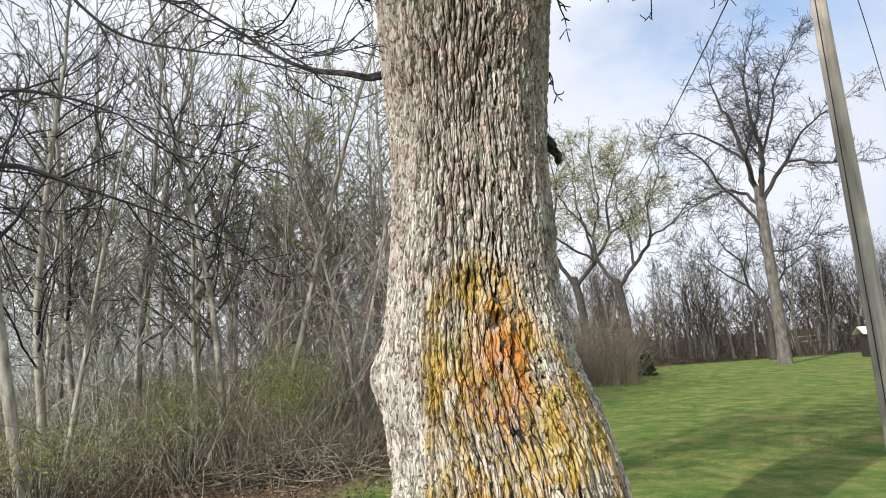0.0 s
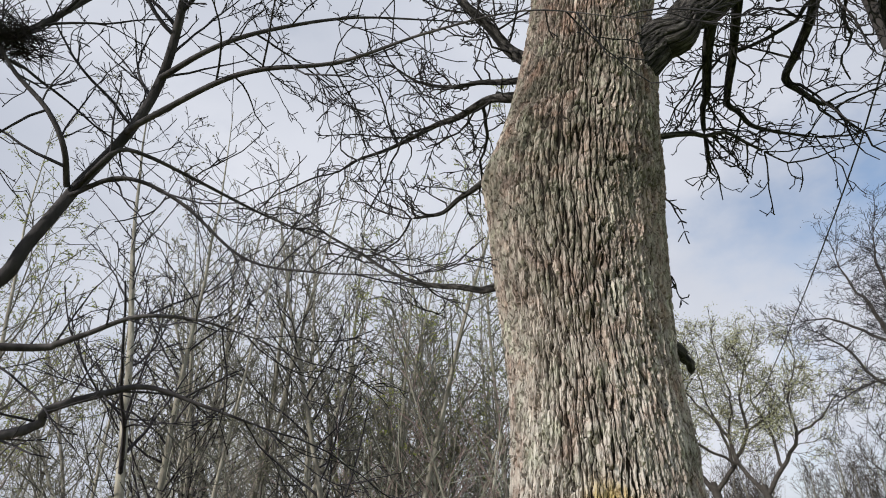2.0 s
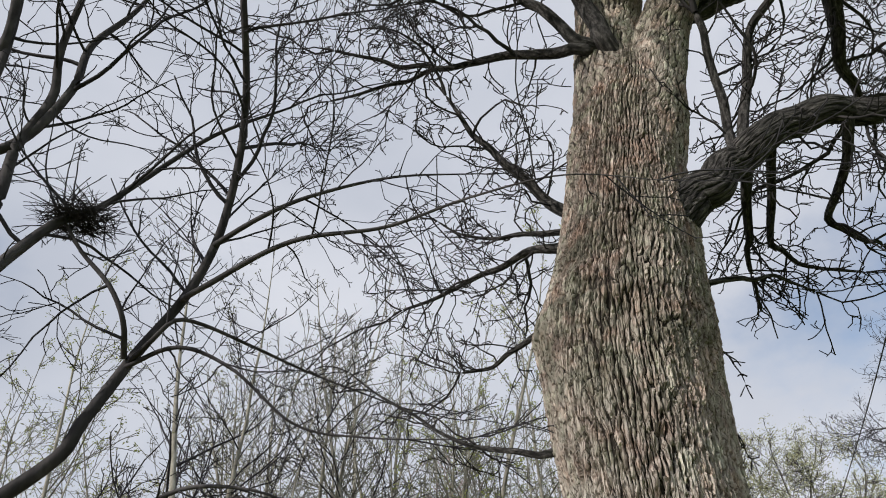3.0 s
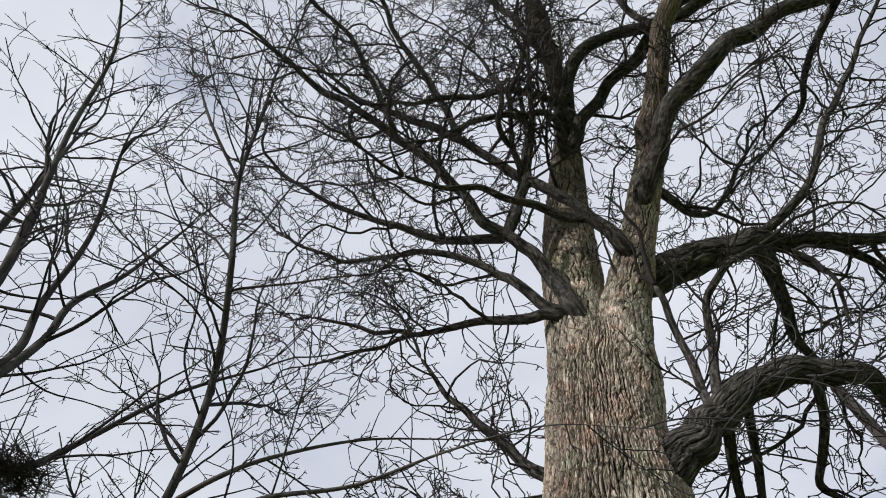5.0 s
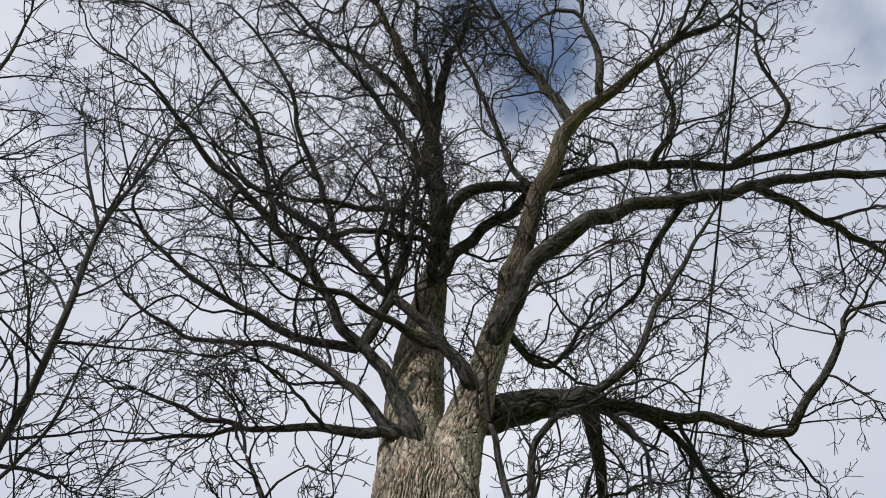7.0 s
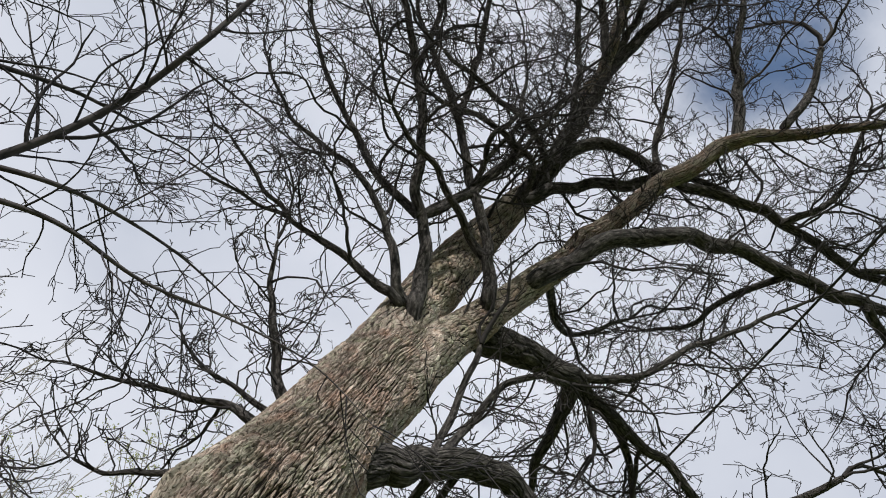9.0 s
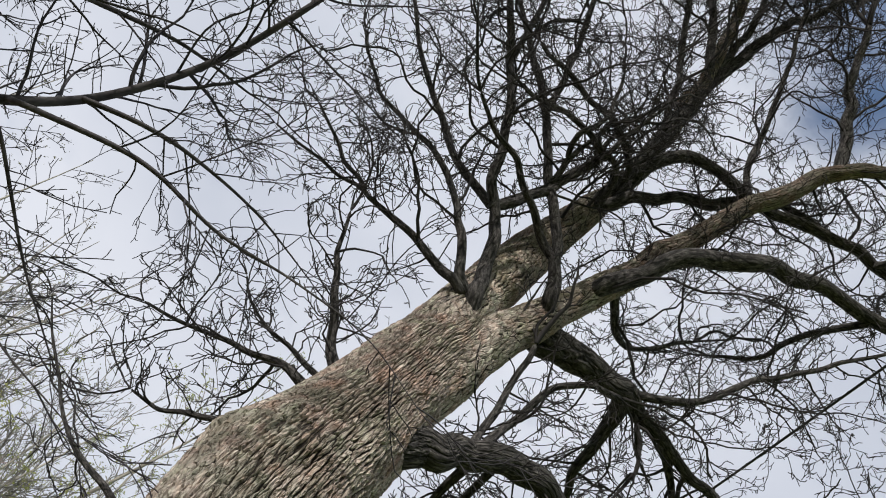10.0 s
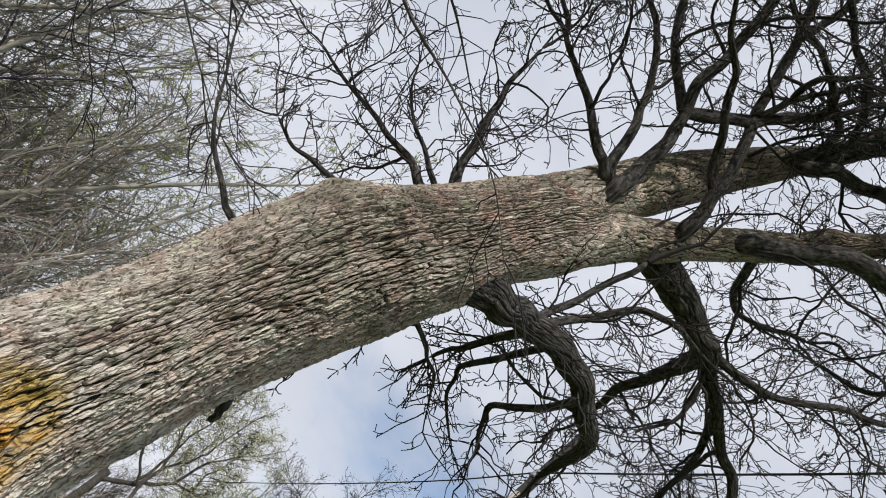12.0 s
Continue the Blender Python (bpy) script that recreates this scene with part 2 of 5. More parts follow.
def lawn_mat():
    a = Mat("ground_cover", 0.95, 0.15)
    big, mid, fine = a.noise(0.35, 5, 0.6), a.noise(2.6, 5, 0.65), a.noise(38, 4, 0.7)
    streak = a.noise(1.3, 4, 0.6, a.where("Object", (1.2, 0.8, 1)))
    t = a.calc("ADD", a.calc("MULTIPLY", mid, 0.45), a.calc("ADD", a.calc("MULTIPLY", fine, 0.3), a.calc("MULTIPLY", streak, 0.3)))
    grass = a.ramp(t, (0.36, (0.040, 0.080, 0.018)), (0.46, (0.085, 0.155, 0.032)), (0.55, (0.170, 0.220, 0.055)), (0.66, (0.34, 0.30, 0.12)))
    bare = a.calc("MULTIPLY", a.fit(big, 0.52, 0.64), a.fit(mid, 0.42, 0.60))
    grass = a.mix(a.calc("MULTIPLY", bare, 0.5), grass, (0.24, 0.17, 0.085))
    litter = a.ramp(a.calc("ADD", a.calc("MULTIPLY", mid, 0.4), a.calc("MULTIPLY", fine, 0.6)), (0.32, (0.045, 0.032, 0.022)), (0.5, (0.135, 0.095, 0.060)), (0.68, (0.28, 0.21, 0.14)))
    # the wood begins west of a wavering line
    sep = a.nd.new("ShaderNodeSeparateXYZ")
    a.lk.new(a.co.outputs["Object"], sep.inputs[0])
    edge = a.calc("ADD", a.calc("ADD", sep.outputs["X"], a.calc("MULTIPLY", sep.outputs["Y"], -0.02)), a.calc("MULTIPLY", a.noise(0.8, 5, 0.6), 1.6))
    wood = a.fit(edge, -0.7, -1.7)
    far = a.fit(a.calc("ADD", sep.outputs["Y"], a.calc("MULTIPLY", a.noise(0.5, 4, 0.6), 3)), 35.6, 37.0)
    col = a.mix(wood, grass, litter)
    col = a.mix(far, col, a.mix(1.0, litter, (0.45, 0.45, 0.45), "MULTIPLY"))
    return a.done(col, a.calc("ADD", fine, mid), 0.05, 0.8)


def leaf_mat(name, a_col, b_col, glow=0.25):
    a = Mat(name, 0.6, 0.3)
    a.b.inputs["Transmission Weight"].default_value = 0.0
    col = a.ramp(a.island(), (0.0, a_col), (1.0, b_col))
    a.val(col, a.b.inputs["Base Color"])
    tr = a.nd.new("ShaderNodeBsdfTranslucent")
    a.lk.new(col, tr.inputs["Color"])
    mx = a.nd.new("ShaderNodeMixShader")
    mx.inputs["Fac"].default_value = glow
    out = a.nd["Material Output"]
    a.lk.new(a.b.outputs["BSDF"], mx.inputs[1])
    a.lk.new(tr.outputs["BSDF"], mx.inputs[2])
    a.lk.new(mx.outputs["Shader"], out.inputs["Surface"])
    return a.m


def pole_wood():
    a = Mat("weathered_pole_wood", 0.9, 0.2)
    n = a.noise(14, 6, 0.65, a.where("Object", (1, 1, 0.06)))
    big = a.noise(1.4, 3, 0.6)
    col = a.ramp(n, (0.3, (0.30, 0.27, 0.245)), (0.5, (0.50, 0.465, 0.425)), (0.7, (0.64, 0.605, 0.56)))
    col = a.mix(1.0, col, a.ramp(big, (0.35, (0.75, 0.72, 0.70)), (0.65, (1.05, 1.03, 1.0))), "MULTIPLY")
    return a.done(col, n, 0.015, 0.8)


def plain(name, col, rough=0.6, metal=0.0):
    a = Mat(name, rough, 0.4)
    a.b.inputs["Metallic"].default_value = metal
    c = a.mix(1.0, col, a.ramp(a.noise(6, 4, 0.6), (0.3, (0.8, 0.8, 0.8)), (0.7, (1.1, 1.1, 1.1))), "MULTIPLY")
    return a.done(c, a.noise(40, 3, 0.6), 0.004, 0.3)


M_OAK, M_LIMB = oak_bark(), limb_bark()
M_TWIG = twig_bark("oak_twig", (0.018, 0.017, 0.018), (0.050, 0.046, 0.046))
M_NTWIG = twig_bark("maple_twig", (0.022, 0.021, 0.025), (0.060, 0.057, 0.064))
M_BOUGH = sapling_bark("maple_bark", (0.036, 0.034, 0.038), (0.066, 0.063, 0.068), (0.13, 0.125, 0.13))
M_SAP = sapling_bark("sapling_bark", (0.14, 0.138, 0.118), (0.30, 0.292, 0.255), (0.52, 0.51, 0.455))
M_SAPT = twig_bark("sapling_twig", (0.085, 0.083, 0.073), (0.22, 0.213, 0.187))
M_FART = twig_bark("distant_twig", (0.038, 0.034, 0.033), (0.090, 0.080, 0.074))
# misty light of the deep wood painted into the next two tones
M_DEEP = twig_bark("hazed_deep_twig", (0.26, 0.26, 0.235), (0.46, 0.455, 0.42))
M_MIST = twig_bark("hazed_brush", (0.22, 0.235, 0.195), (0.48, 0.49, 0.42))
M_TAWNY = twig_bark("tawny_twig", (0.11, 0.092, 0.068), (0.25, 0.215, 0.16))
M_WEED = twig_bark("dry_stalk", (0.050, 0.046, 0.034), (0.30, 0.275, 0.205))
M_REDT = twig_bark("reddish_twig", (0.21, 0.155, 0.148), (0.44, 0.345, 0.33))
M_GREYB = sapling_bark("grey_tree_bark", (0.075, 0.070, 0.066), (0.14, 0.132, 0.124), (0.24, 0.23, 0.215))
M_BRUSH = twig_bark("brown_brush", (0.070, 0.060, 0.050), (0.145, 0.122, 0.10))
M_GROUND = lawn_mat()
M_BUD = leaf_mat("spring_leaf", (0.20, 0.25, 0.055), (0.40, 0.42, 0.14), 0.45)
M_SPRIG = leaf_mat("opening_bud", (0.20, 0.21, 0.13), (0.34, 0.34, 0.24), 0.4)
M_MASS = leaf_mat("brown_bud", (0.085, 0.075, 0.062), (0.16, 0.14, 0.11), 0.2)
M_DUSK = leaf_mat("grey_bud", (0.10, 0.092, 0.10), (0.19, 0.175, 0.185), 0.3)
M_HAZE = leaf_mat("pale_bud", (0.38, 0.40, 0.20), (0.52, 0.52, 0.32), 0.45)
M_LITTER = leaf_mat("dead_leaf", (0.075, 0.045, 0.030), (0.30, 0.22, 0.15), 0.1)
M_GRASS = leaf_mat("grass_blade", (0.085, 0.155, 0.034), (0.16, 0.22, 0.055), 0.35)
M_CONIFER = leaf_mat("dark_needles", (0.012, 0.025, 0.010), (0.03, 0.05, 0.02), 0.1)
M_POLE = pole_wood()
M_DARKW = plain("dark_wood", (0.035, 0.030, 0.028), 0.85)
M_CABLE = plain("black_cable", (0.018, 0.018, 0.02), 0.55)
M_STEEL = plain("galvanised_steel", (0.35, 0.35, 0.36), 0.45, 0.9)
M_WHITE = plain("white_paint", (0.78, 0.78, 0.76), 0.6)
M_FENCE = plain("grey_fence_wood", (0.34, 0.32, 0.30), 0.85)


# ---- mesh helpers ----
def mesh_of(name, verts, quads, material, uv=None, smooth=True):
    """A mesh from numpy vertices and quads (or triangles)."""
    verts = np.ascontiguousarray(verts, dtype=np.float32)
    quads = np.ascontiguousarray(quads, dtype=np.int32)
    me = bpy.data.meshes.new(name)
    nv, (nf, k) = len(verts), quads.shape
    me.vertices.add(nv)
    me.vertices.foreach_set("co", verts.ravel())
    me.loops.add(nf * k)
    me.loops.foreach_set("vertex_index", quads.ravel())
    me.polygons.add(nf)
    me.polygons.foreach_set("loop_start", np.arange(0, nf * k, k, dtype=np.int32))
    me.polygons.foreach_set("use_smooth", np.full(nf, smooth))
    if uv is not None:
        layer = me.uv_layers.new(name="UVMap")
        layer.data.foreach_set("uv", np.ascontiguousarray(uv[quads.ravel()], dtype=np.float32).ravel())
    me.materials.append(material)
    me.update(calc_edges=True)
    return me


def part_mesh(name, me, parent, label="", kind=""):
    ob = new(name, me)
    ob.parent = parent
    return tagged(ob, label, kind=kind)


def part(name, bm, material, parent, label=""):
    me = bpy.data.meshes.new(name)
    bm.to_mesh(me)
    bm.free()
    me.materials.append(material)
    return part_mesh(name, me, parent, label)


def thing(name, at, label, category, group="", kind=""):
    ob = new(name)
    ob.location = at
    return tagged(ob, label, category, group, kind)


def spline(ctrl, step):
    """A Catmull-Rom curve through rows of x, y, z, radius, at even steps."""
    c = np.array(ctrl, float)
    c = np.vstack([2 * c[0] - c[1], c, 2 * c[-1] - c[-2]])
    c[:, 3] = np.maximum(c[:, 3], 0.002)
    out = []
    for a, b, d, e in zip(c, c[1:], c[2:], c[3:]):
        n = max(2, int(np.linalg.norm(d[:3] - b[:3]) / step))
        t = np.linspace(0, 1, n, endpoint=False)[:, None]
        out.append(0.5 * (2 * b + (d - a) * t + (2 * a - 5 * b + 4 * d - e) * t**2 + (3 * b - a - 3 * d + e) * t**3))
    out.append(c[-2][None])
    return np.vstack(out)


def frames(p):
    """Tangents and two normals carried along a path without twisting."""
    t = np.gradient(p, axis=0)
    t /= np.linalg.norm(t, axis=1)[:, None] + 1e-12
    u = np.zeros_like(t)
    ref = np.array((0.0, 1.0, 0.0)) if abs(t[0][1]) < 0.9 else np.array((1.0, 0.0, 0.0))
    u0 = np.cross(t[0], ref)
    for i in range(len(t)):
        u0 = u0 - t[i] * (u0 @ t[i])
        u0 /= np.linalg.norm(u0) + 1e-12
        u[i] = u0
    return t, u, np.cross(t, u)


def ring_quads(rows, cols):
    i, j = np.meshgrid(np.arange(rows - 1), np.arange(cols), indexing="ij")
    k = (j + 1) % cols
    return np.stack([i * cols + j, i * cols + k, (i + 1) * cols + k, (i + 1) * cols + j], -1).reshape(-1, 4)


def hash2(i, j, seed):
    h = (i * 374761393 + j * 668265263 + seed * 974634777) & 0xFFFFFFFF
    h = ((h ^ (h >> 13)) * 1274126177) & 0xFFFFFFFF
    return ((h ^ (h >> 16)) & 0xFFFFFF) / float(0xFFFFFF)


def value_noise(x, y, wrap, seed):
    """Smooth noise over x (which repeats after wrap) and y."""
    i, j = np.floor(x).astype(np.int64), np.floor(y).astype(np.int64)
    fx, fy = x - i, y - j
    fx, fy = fx * fx * (3 - 2 * fx), fy * fy * (3 - 2 * fy)
    i0, i1 = i % wrap, (i + 1) % wrap
    a, b = hash2(i0, j, seed), hash2(i1, j, seed)
    c, d = hash2(i0, j + 1, seed), hash2(i1, j + 1, seed)
    return (a * (1 - fx) + b * fx) * (1 - fy) + (c * (1 - fx) + d * fx) * fy


def step_up(x, lo, hi):
    x = np.clip((x - lo) / (hi - lo), 0.0, 1.0)
    return x * x * (3 - 2 * x)


def plate_cells(x, y, wide, tall, wrap, seed):
    """Long cells round scattered seeds, wide by tall metres: distance to the nearest border in metres, how upright that border is,
    each cell's own chance value, and where in it a point lies."""
    i, j = np.floor(x).astype(np.int64), np.floor(y).astype(np.int64)
    f1, f2 = np.full(x.shape, 9.0), np.full(x.shape, 9.0)
    own, ax, ay, bx, by = (np.zeros(x.shape) for _ in range(5))
    for di in (-1, 0, 1):
        for dj in (-1, 0, 1):
            ci, cj = (i + di) % wrap, j + dj
            dx = x - (i + di + 0.5 + 0.80 * (hash2(ci, cj, seed) - 0.5))
            dy = y - (cj + 0.5 + 0.98 * (hash2(ci, cj, seed + 1) - 0.5))
            d = np.hypot(dx, dy)
            first = d < f1
            second = ~first & (d < f2)
            bx, by = np.where(first, ax, np.where(second, dx, bx)), np.where(first, ay, np.where(second, dy, by))
            f2 = np.where(first, f1, np.where(second, d, f2))
            own = np.where(first, hash2(ci, cj, seed + 2), own)
            ax, ay, f1 = np.where(first, dx, ax), np.where(first, dy, ay), np.where(first, d, f1)
    nx, ny = ax - bx, ay - by
    n = np.hypot(nx, ny) + 1e-9
    slope = np.hypot(nx / n / wide, ny / n / tall)
    return (f2 * f2 - f1 * f1) / (2 * n) / slope, np.abs(nx / n / wide) / slope, own, ax, ay


def bark_relief(turn, along, count, plate, width, seed):
    """Height of furrowed bark, 0 in the cracks to about 1: long angular plates between furrows that part and join,
    each plate tilted its own way and broken across. turn runs 0 to 1 round the limb."""
    few, half = max(3, count // 7), max(3, count // 2)
    x = turn * count
    x = x + 1.3 * (value_noise(turn * few, along / 0.45, few, seed) - 0.5)
    x = x + 0.55 * (value_noise(turn * half, along / 0.12, half, seed + 5) - 0.5)
    x = x + 0.42 * (value_noise(turn * count * 3, along / 0.030, count * 3, seed + 6) - 0.5)
    y = along / plate + 0.9 * (value_noise(turn * count, along / 0.3, count, seed + 4) - 0.5)
    gap, upright, own, ox, oy = plate_cells(x, y, width, plate, count, seed + 20)
    open_ = 0.0008 + 0.0075 * value_noise(turn * half, along / 0.13, half, seed + 12) ** 2.4
    deep = 0.45 + 0.55 * step_up(upright, 0.55, 0.97)
    if count > 60:
        open_ = open_ * (0.35 + 0.65 * step_up(along, 1.0, 2.6))
    furrow = deep * (1 - step_up(gap, 0.3 * open_, open_ + 0.0045))
    gap2, upright2, own2, ox2, oy2 = plate_cells(x * 1.6 + 3 * own, along / (plate * 0.28) + 5 * own, width / 1.6, plate * 0.28, count * 9, seed + 40)
    split = 0.42 * (1 - step_up(gap2, 0.0008, 0.0050)) * (own2 > 0.30)
    rough = value_noise(turn * count * 6, along / 0.016, count * 6, seed + 7) - 0.5
    top = 0.74 + 0.26 * (own - 0.5) + 0.35 * ox * (own - 0.4) - 0.16 * oy + 0.26 * (own2 - 0.5) - 0.16 * oy2 + 0.16 * ox2 + 0.20 * rough
    return (1 - np.maximum(furrow, split)) * np.clip(top, 0.4, 1.3)


def bark_tube(name, ctrl, cols, step, depth, seed, material, plate=0.15, width=0.042, extra=None, shape=None, turns=None):
    """A limb with real furrows and closed ends. Gives its mesh and its centre line."""
    s = spline(ctrl, step)
    p, r = s[:, :3], s[:, 3]
    _, u, v = frames(p)
    along = np.r_[0, np.cumsum(np.linalg.norm(np.diff(p, axis=0), axis=1))]
    turn = np.arange(cols) / cols if turns is None else turns
    cols = len(turn)
    tt, aa = np.meshgrid(turn, along)
    rr = np.repeat(r[:, None], cols, 1)
    if shape is not None:
        rr = shape(tt, p[:, 2][:, None] + 0 * tt, rr)
    count = max(5, int(round(2 * math.pi * float(np.median(r)) / width)))
    relief = bark_relief(tt, aa, count, plate, width, seed)
    d = depth * np.clip(rr / 0.12, 0.3, 1.0)
    rr = rr + d * (relief - 0.6)
    if extra is not None:
        rr = rr + extra(tt, p[:, 2][:, None] + 0 * tt)
    rr[0] *= 0.02
    rr[-1] *= 0.02
    ang = 2 * math.pi * tt
    pos = p[:, None, :] + (np.cos(ang) * rr)[..., None] * u[:, None, :] + (np.sin(ang) * rr)[..., None] * v[:, None, :]
    uv = np.stack([tt * 2 * math.pi * float(np.median(r)), aa], -1).reshape(-1, 2)
    me = mesh_of(name, pos.reshape(-1, 3), ring_quads(len(p), cols), material, uv, smooth=float(np.max(r)) < 0.12)
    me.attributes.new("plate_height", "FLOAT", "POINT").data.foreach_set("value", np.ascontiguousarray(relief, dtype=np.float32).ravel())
    return me, s


class Twigs:
    """Thin branches gathered into one mesh."""

    def __init__(self):
        self.sets = {}

    def add(self, pts, radii, sides):
        self.sets.setdefault((len(pts), sides), []).append((pts, radii))

    def mesh(self, name, material):
        vs, qs, base = [], [], 0
        for (n, k), rows in sorted(self.sets.items(), key=lambda e: e[0]):
            p = np.array([a for a, _ in rows], float)
            r = np.array([b for _, b in rows], float)
            t = np.gradient(p, axis=1)
            t /= np.linalg.norm(t, axis=2, keepdims=True) + 1e-12
            ref = np.where(np.abs(t[:, :1, 2:3]) < 0.8, np.array((0, 0, 1.0)), np.array((1.0, 0, 0)))
            u = np.cross(t, ref)
            u /= np.linalg.norm(u, axis=2, keepdims=True) + 1e-12
            v = np.cross(t, u)
            ang = 2 * math.pi * np.arange(k) / k
            pos = p[:, :, None, :] + r[:, :, None, None] * (np.cos(ang)[:, None] * u[:, :, None, :] + np.sin(ang)[:, None] * v[:, :, None, :])
            q = ring_quads(n, k)
            off = base + np.arange(len(rows)) * n * k
            vs.append(pos.reshape(-1, 3))
            qs.append((q[None] + off[:, None, None]).reshape(-1, 4))
            base += len(rows) * n * k
        return mesh_of(name, np.vstack(vs), np.vstack(qs), material)


def unit(x, y, z):
    n = math.sqrt(x * x + y * y + z * z) or 1.0
    return x / n, y / n, z / n


def aside(d, angle, spin):
    """A direction that leans from d by an angle, towards a spin round it."""
    ax = unit(d[1], -d[0], 0.0) if abs(d[2]) < 0.95 else (1.0, 0.0, 0.0)
    bx = (d[1] * ax[2] - d[2] * ax[1], d[2] * ax[0] - d[0] * ax[2], d[0] * ax[1] - d[1] * ax[0])
    c, s, cs, ss = math.cos(angle), math.sin(angle), math.cos(spin), math.sin(spin)
    return unit(*(d[k] * c + (ax[k] * cs + bx[k] * ss) * s for k in range(3)))


class Habit:
    """How a kind of tree branches: one value a level."""

    def __init__(self, bend, rise, per_metre, ratio, lean, seg, sides, thin=0.0022, last=3, least=0.05):
        self.bend, self.rise, self.per_metre, self.ratio, self.lean = bend, rise, per_metre, ratio, lean
        self.seg, self.sides, self.thin, self.last, self.least = seg, sides, thin, last, least


def grow(out, rng, p, d, length, r, level, h):
    """One branch and all that springs from it."""
    n = max(2, min(14, int(length / h.seg[level]) + 1))
    step, pts, rad = length / n, [p], [r]
    tip = max(h.thin, r * 0.35)
    b, up = h.bend[level], h.rise[level]
    dirs = [d]
    for i in range(n):
        d = unit(d[0] + rng.gauss(0, b), d[1] + rng.gauss(0, b), d[2] + rng.gauss(0, b) + up * step)
        p = (p[0] + d[0] * step, p[1] + d[1] * step, p[2] + d[2] * step)
        pts.append(p), rad.append(r + (tip - r) * (i + 1) / n), dirs.append(d)
    out.add(pts, rad, h.sides[level])
    if level >= h.last:
        return
    many = length * h.per_metre[level]
    many = int(many) + (rng.random() < many - int(many))
    for _ in range(many):
        f = rng.uniform(0.22, 1.0)
        k = min(n - 1, int(f * n))
        g = f * n - k
        q = tuple(pts[k][m] + (pts[k + 1][m] - pts[k][m]) * g for m in range(3))
        ln = length * h.ratio[level] * rng.uniform(0.45, 1.15) * (1.15 - 0.55 * f)
        if ln < h.least:
            ln = h.least
        cd = aside(dirs[k + 1], radians(rng.uniform(*h.lean[level])), rng.uniform(0, 2 * math.pi))
        grow(out, rng, q, cd, ln, max(h.thin, rad[k] * rng.uniform(0.4, 0.65)), level + 1, h)


def clothe(out, rng, s, h, spacing, reach, begin=0.12, level=1, thick=0.5, tip=True):
    """Side branches along a limb's centre line, and a spray at its end."""
    p, r = s[:, :3], s[:, 3]
    along = np.r_[0, np.cumsum(np.linalg.norm(np.diff(p, axis=0), axis=1))]
    total = along[-1]
    x = begin * total + rng.uniform(0, spacing)
    while x < total:
        i = min(len(p) - 2, int(np.searchsorted(along, x)))
        d = p[i + 1] - p[i]
        d = unit(*d)
        cd = aside(d, radians(rng.uniform(35, 80)), rng.uniform(0, 2 * math.pi))
        ln = reach * rng.uniform(0.4, 1.2) * (1.1 - 0.4 * x / total)
        grow(out, rng, tuple(p[i]), cd, ln, max(h.thin * 1.5, min(float(r[i]) * thick, 0.0095 * ln + 0.0035) * rng.uniform(0.7, 1.1)), level, h)
        x += spacing * rng.uniform(0.5, 1.5)
    if tip:
        d = unit(*(p[-1] - p[-2]))
        grow(out, rng, tuple(p[-1]), d, reach * 1.0, float(r[-1]), level, h)
        for _ in range(2):
            grow(out, rng, tuple(p[-1]), aside(d, radians(rng.uniform(15, 40)), rng.uniform(0, 6.28)), reach * rng.uniform(0.6, 1.0), float(r[-1]) * 0.7, level, h)


# ---- ground ----
def build_ground():
    """One sheet: fine near the tree, coarse towards the horizon."""
    xs = np.r_[-600, -200, -90, np.arange(-45, 46, 1.0), 90, 200, 600]
    ys = np.r_[-600, -200, -60, np.arange(-20, 61, 1.0), 100, 200, 600]
    gx, gy = np.meshgrid(xs, ys)
    gz = 0.10 * (value_noise(gx / 7 + 100, gy / 7 + 100, 999, 3) - 0.5) + 0.05 * (value_noise(gx / 2 + 300, gy / 2 + 300, 999, 4) - 0.5)
    gz = gz * np.clip((np.hypot(gx, gy) - 0.5) / 3, 0.2, 1)
    rows, cols = gx.shape
    i, j = np.meshgrid(np.arange(rows - 1), np.arange(cols - 1), indexing="ij")
    q = np.stack([i * cols + j, i * cols + j + 1, (i + 1) * cols + j + 1, (i + 1) * cols + j], -1).reshape(-1, 4)
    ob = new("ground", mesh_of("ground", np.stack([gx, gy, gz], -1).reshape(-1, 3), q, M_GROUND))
    return tagged(ob, "short spring lawn meeting leaf-strewn woodland floor", "ground", kind="structure")


build_ground()

# ---- the great oak ----
OAK_TRUNK = (
    (0.06, 0.02, -0.15, 0.80), (0.05, 0.02, 0.15, 0.70), (0.04, 0.01, 0.45, 0.60), (0.03, 0.0, 0.92, 0.512), (-0.04, 0.0, 1.30, 0.465),
    (-0.055, 0.0, 1.56, 0.438), (-0.05, 0.0, 1.82, 0.408), (-0.03, 0.0, 2.09, 0.396), (-0.02, 0.0, 2.37, 0.388), (-0.01, 0.0, 2.66, 0.398),
    (0.0, 0.0, 2.95, 0.420), (0.02, 0.0, 3.22, 0.432), (0.05, 0.0, 3.42, 0.440), (0.09, 0.0, 3.60, 0.422), (0.16, 0.0, 3.88, 0.388),
    (0.235, 0.0, 4.25, 0.358), (0.335, 0.0, 4.75, 0.337), (0.42, 0.0, 5.02, 0.315), (0.49, 0.0, 5.28, 0.24), (0.55, 0.0, 5.52, 0.16), (0.60, 0.0, 5.75, 0.08), (0.62, 0.0, 5.85, 0.02))


def front(x, y):
    """The turn, 0 to 1, of the side of the trunk that faces (x, y)."""
    return (math.atan2(-y, -x) / (2 * math.pi)) % 1.0


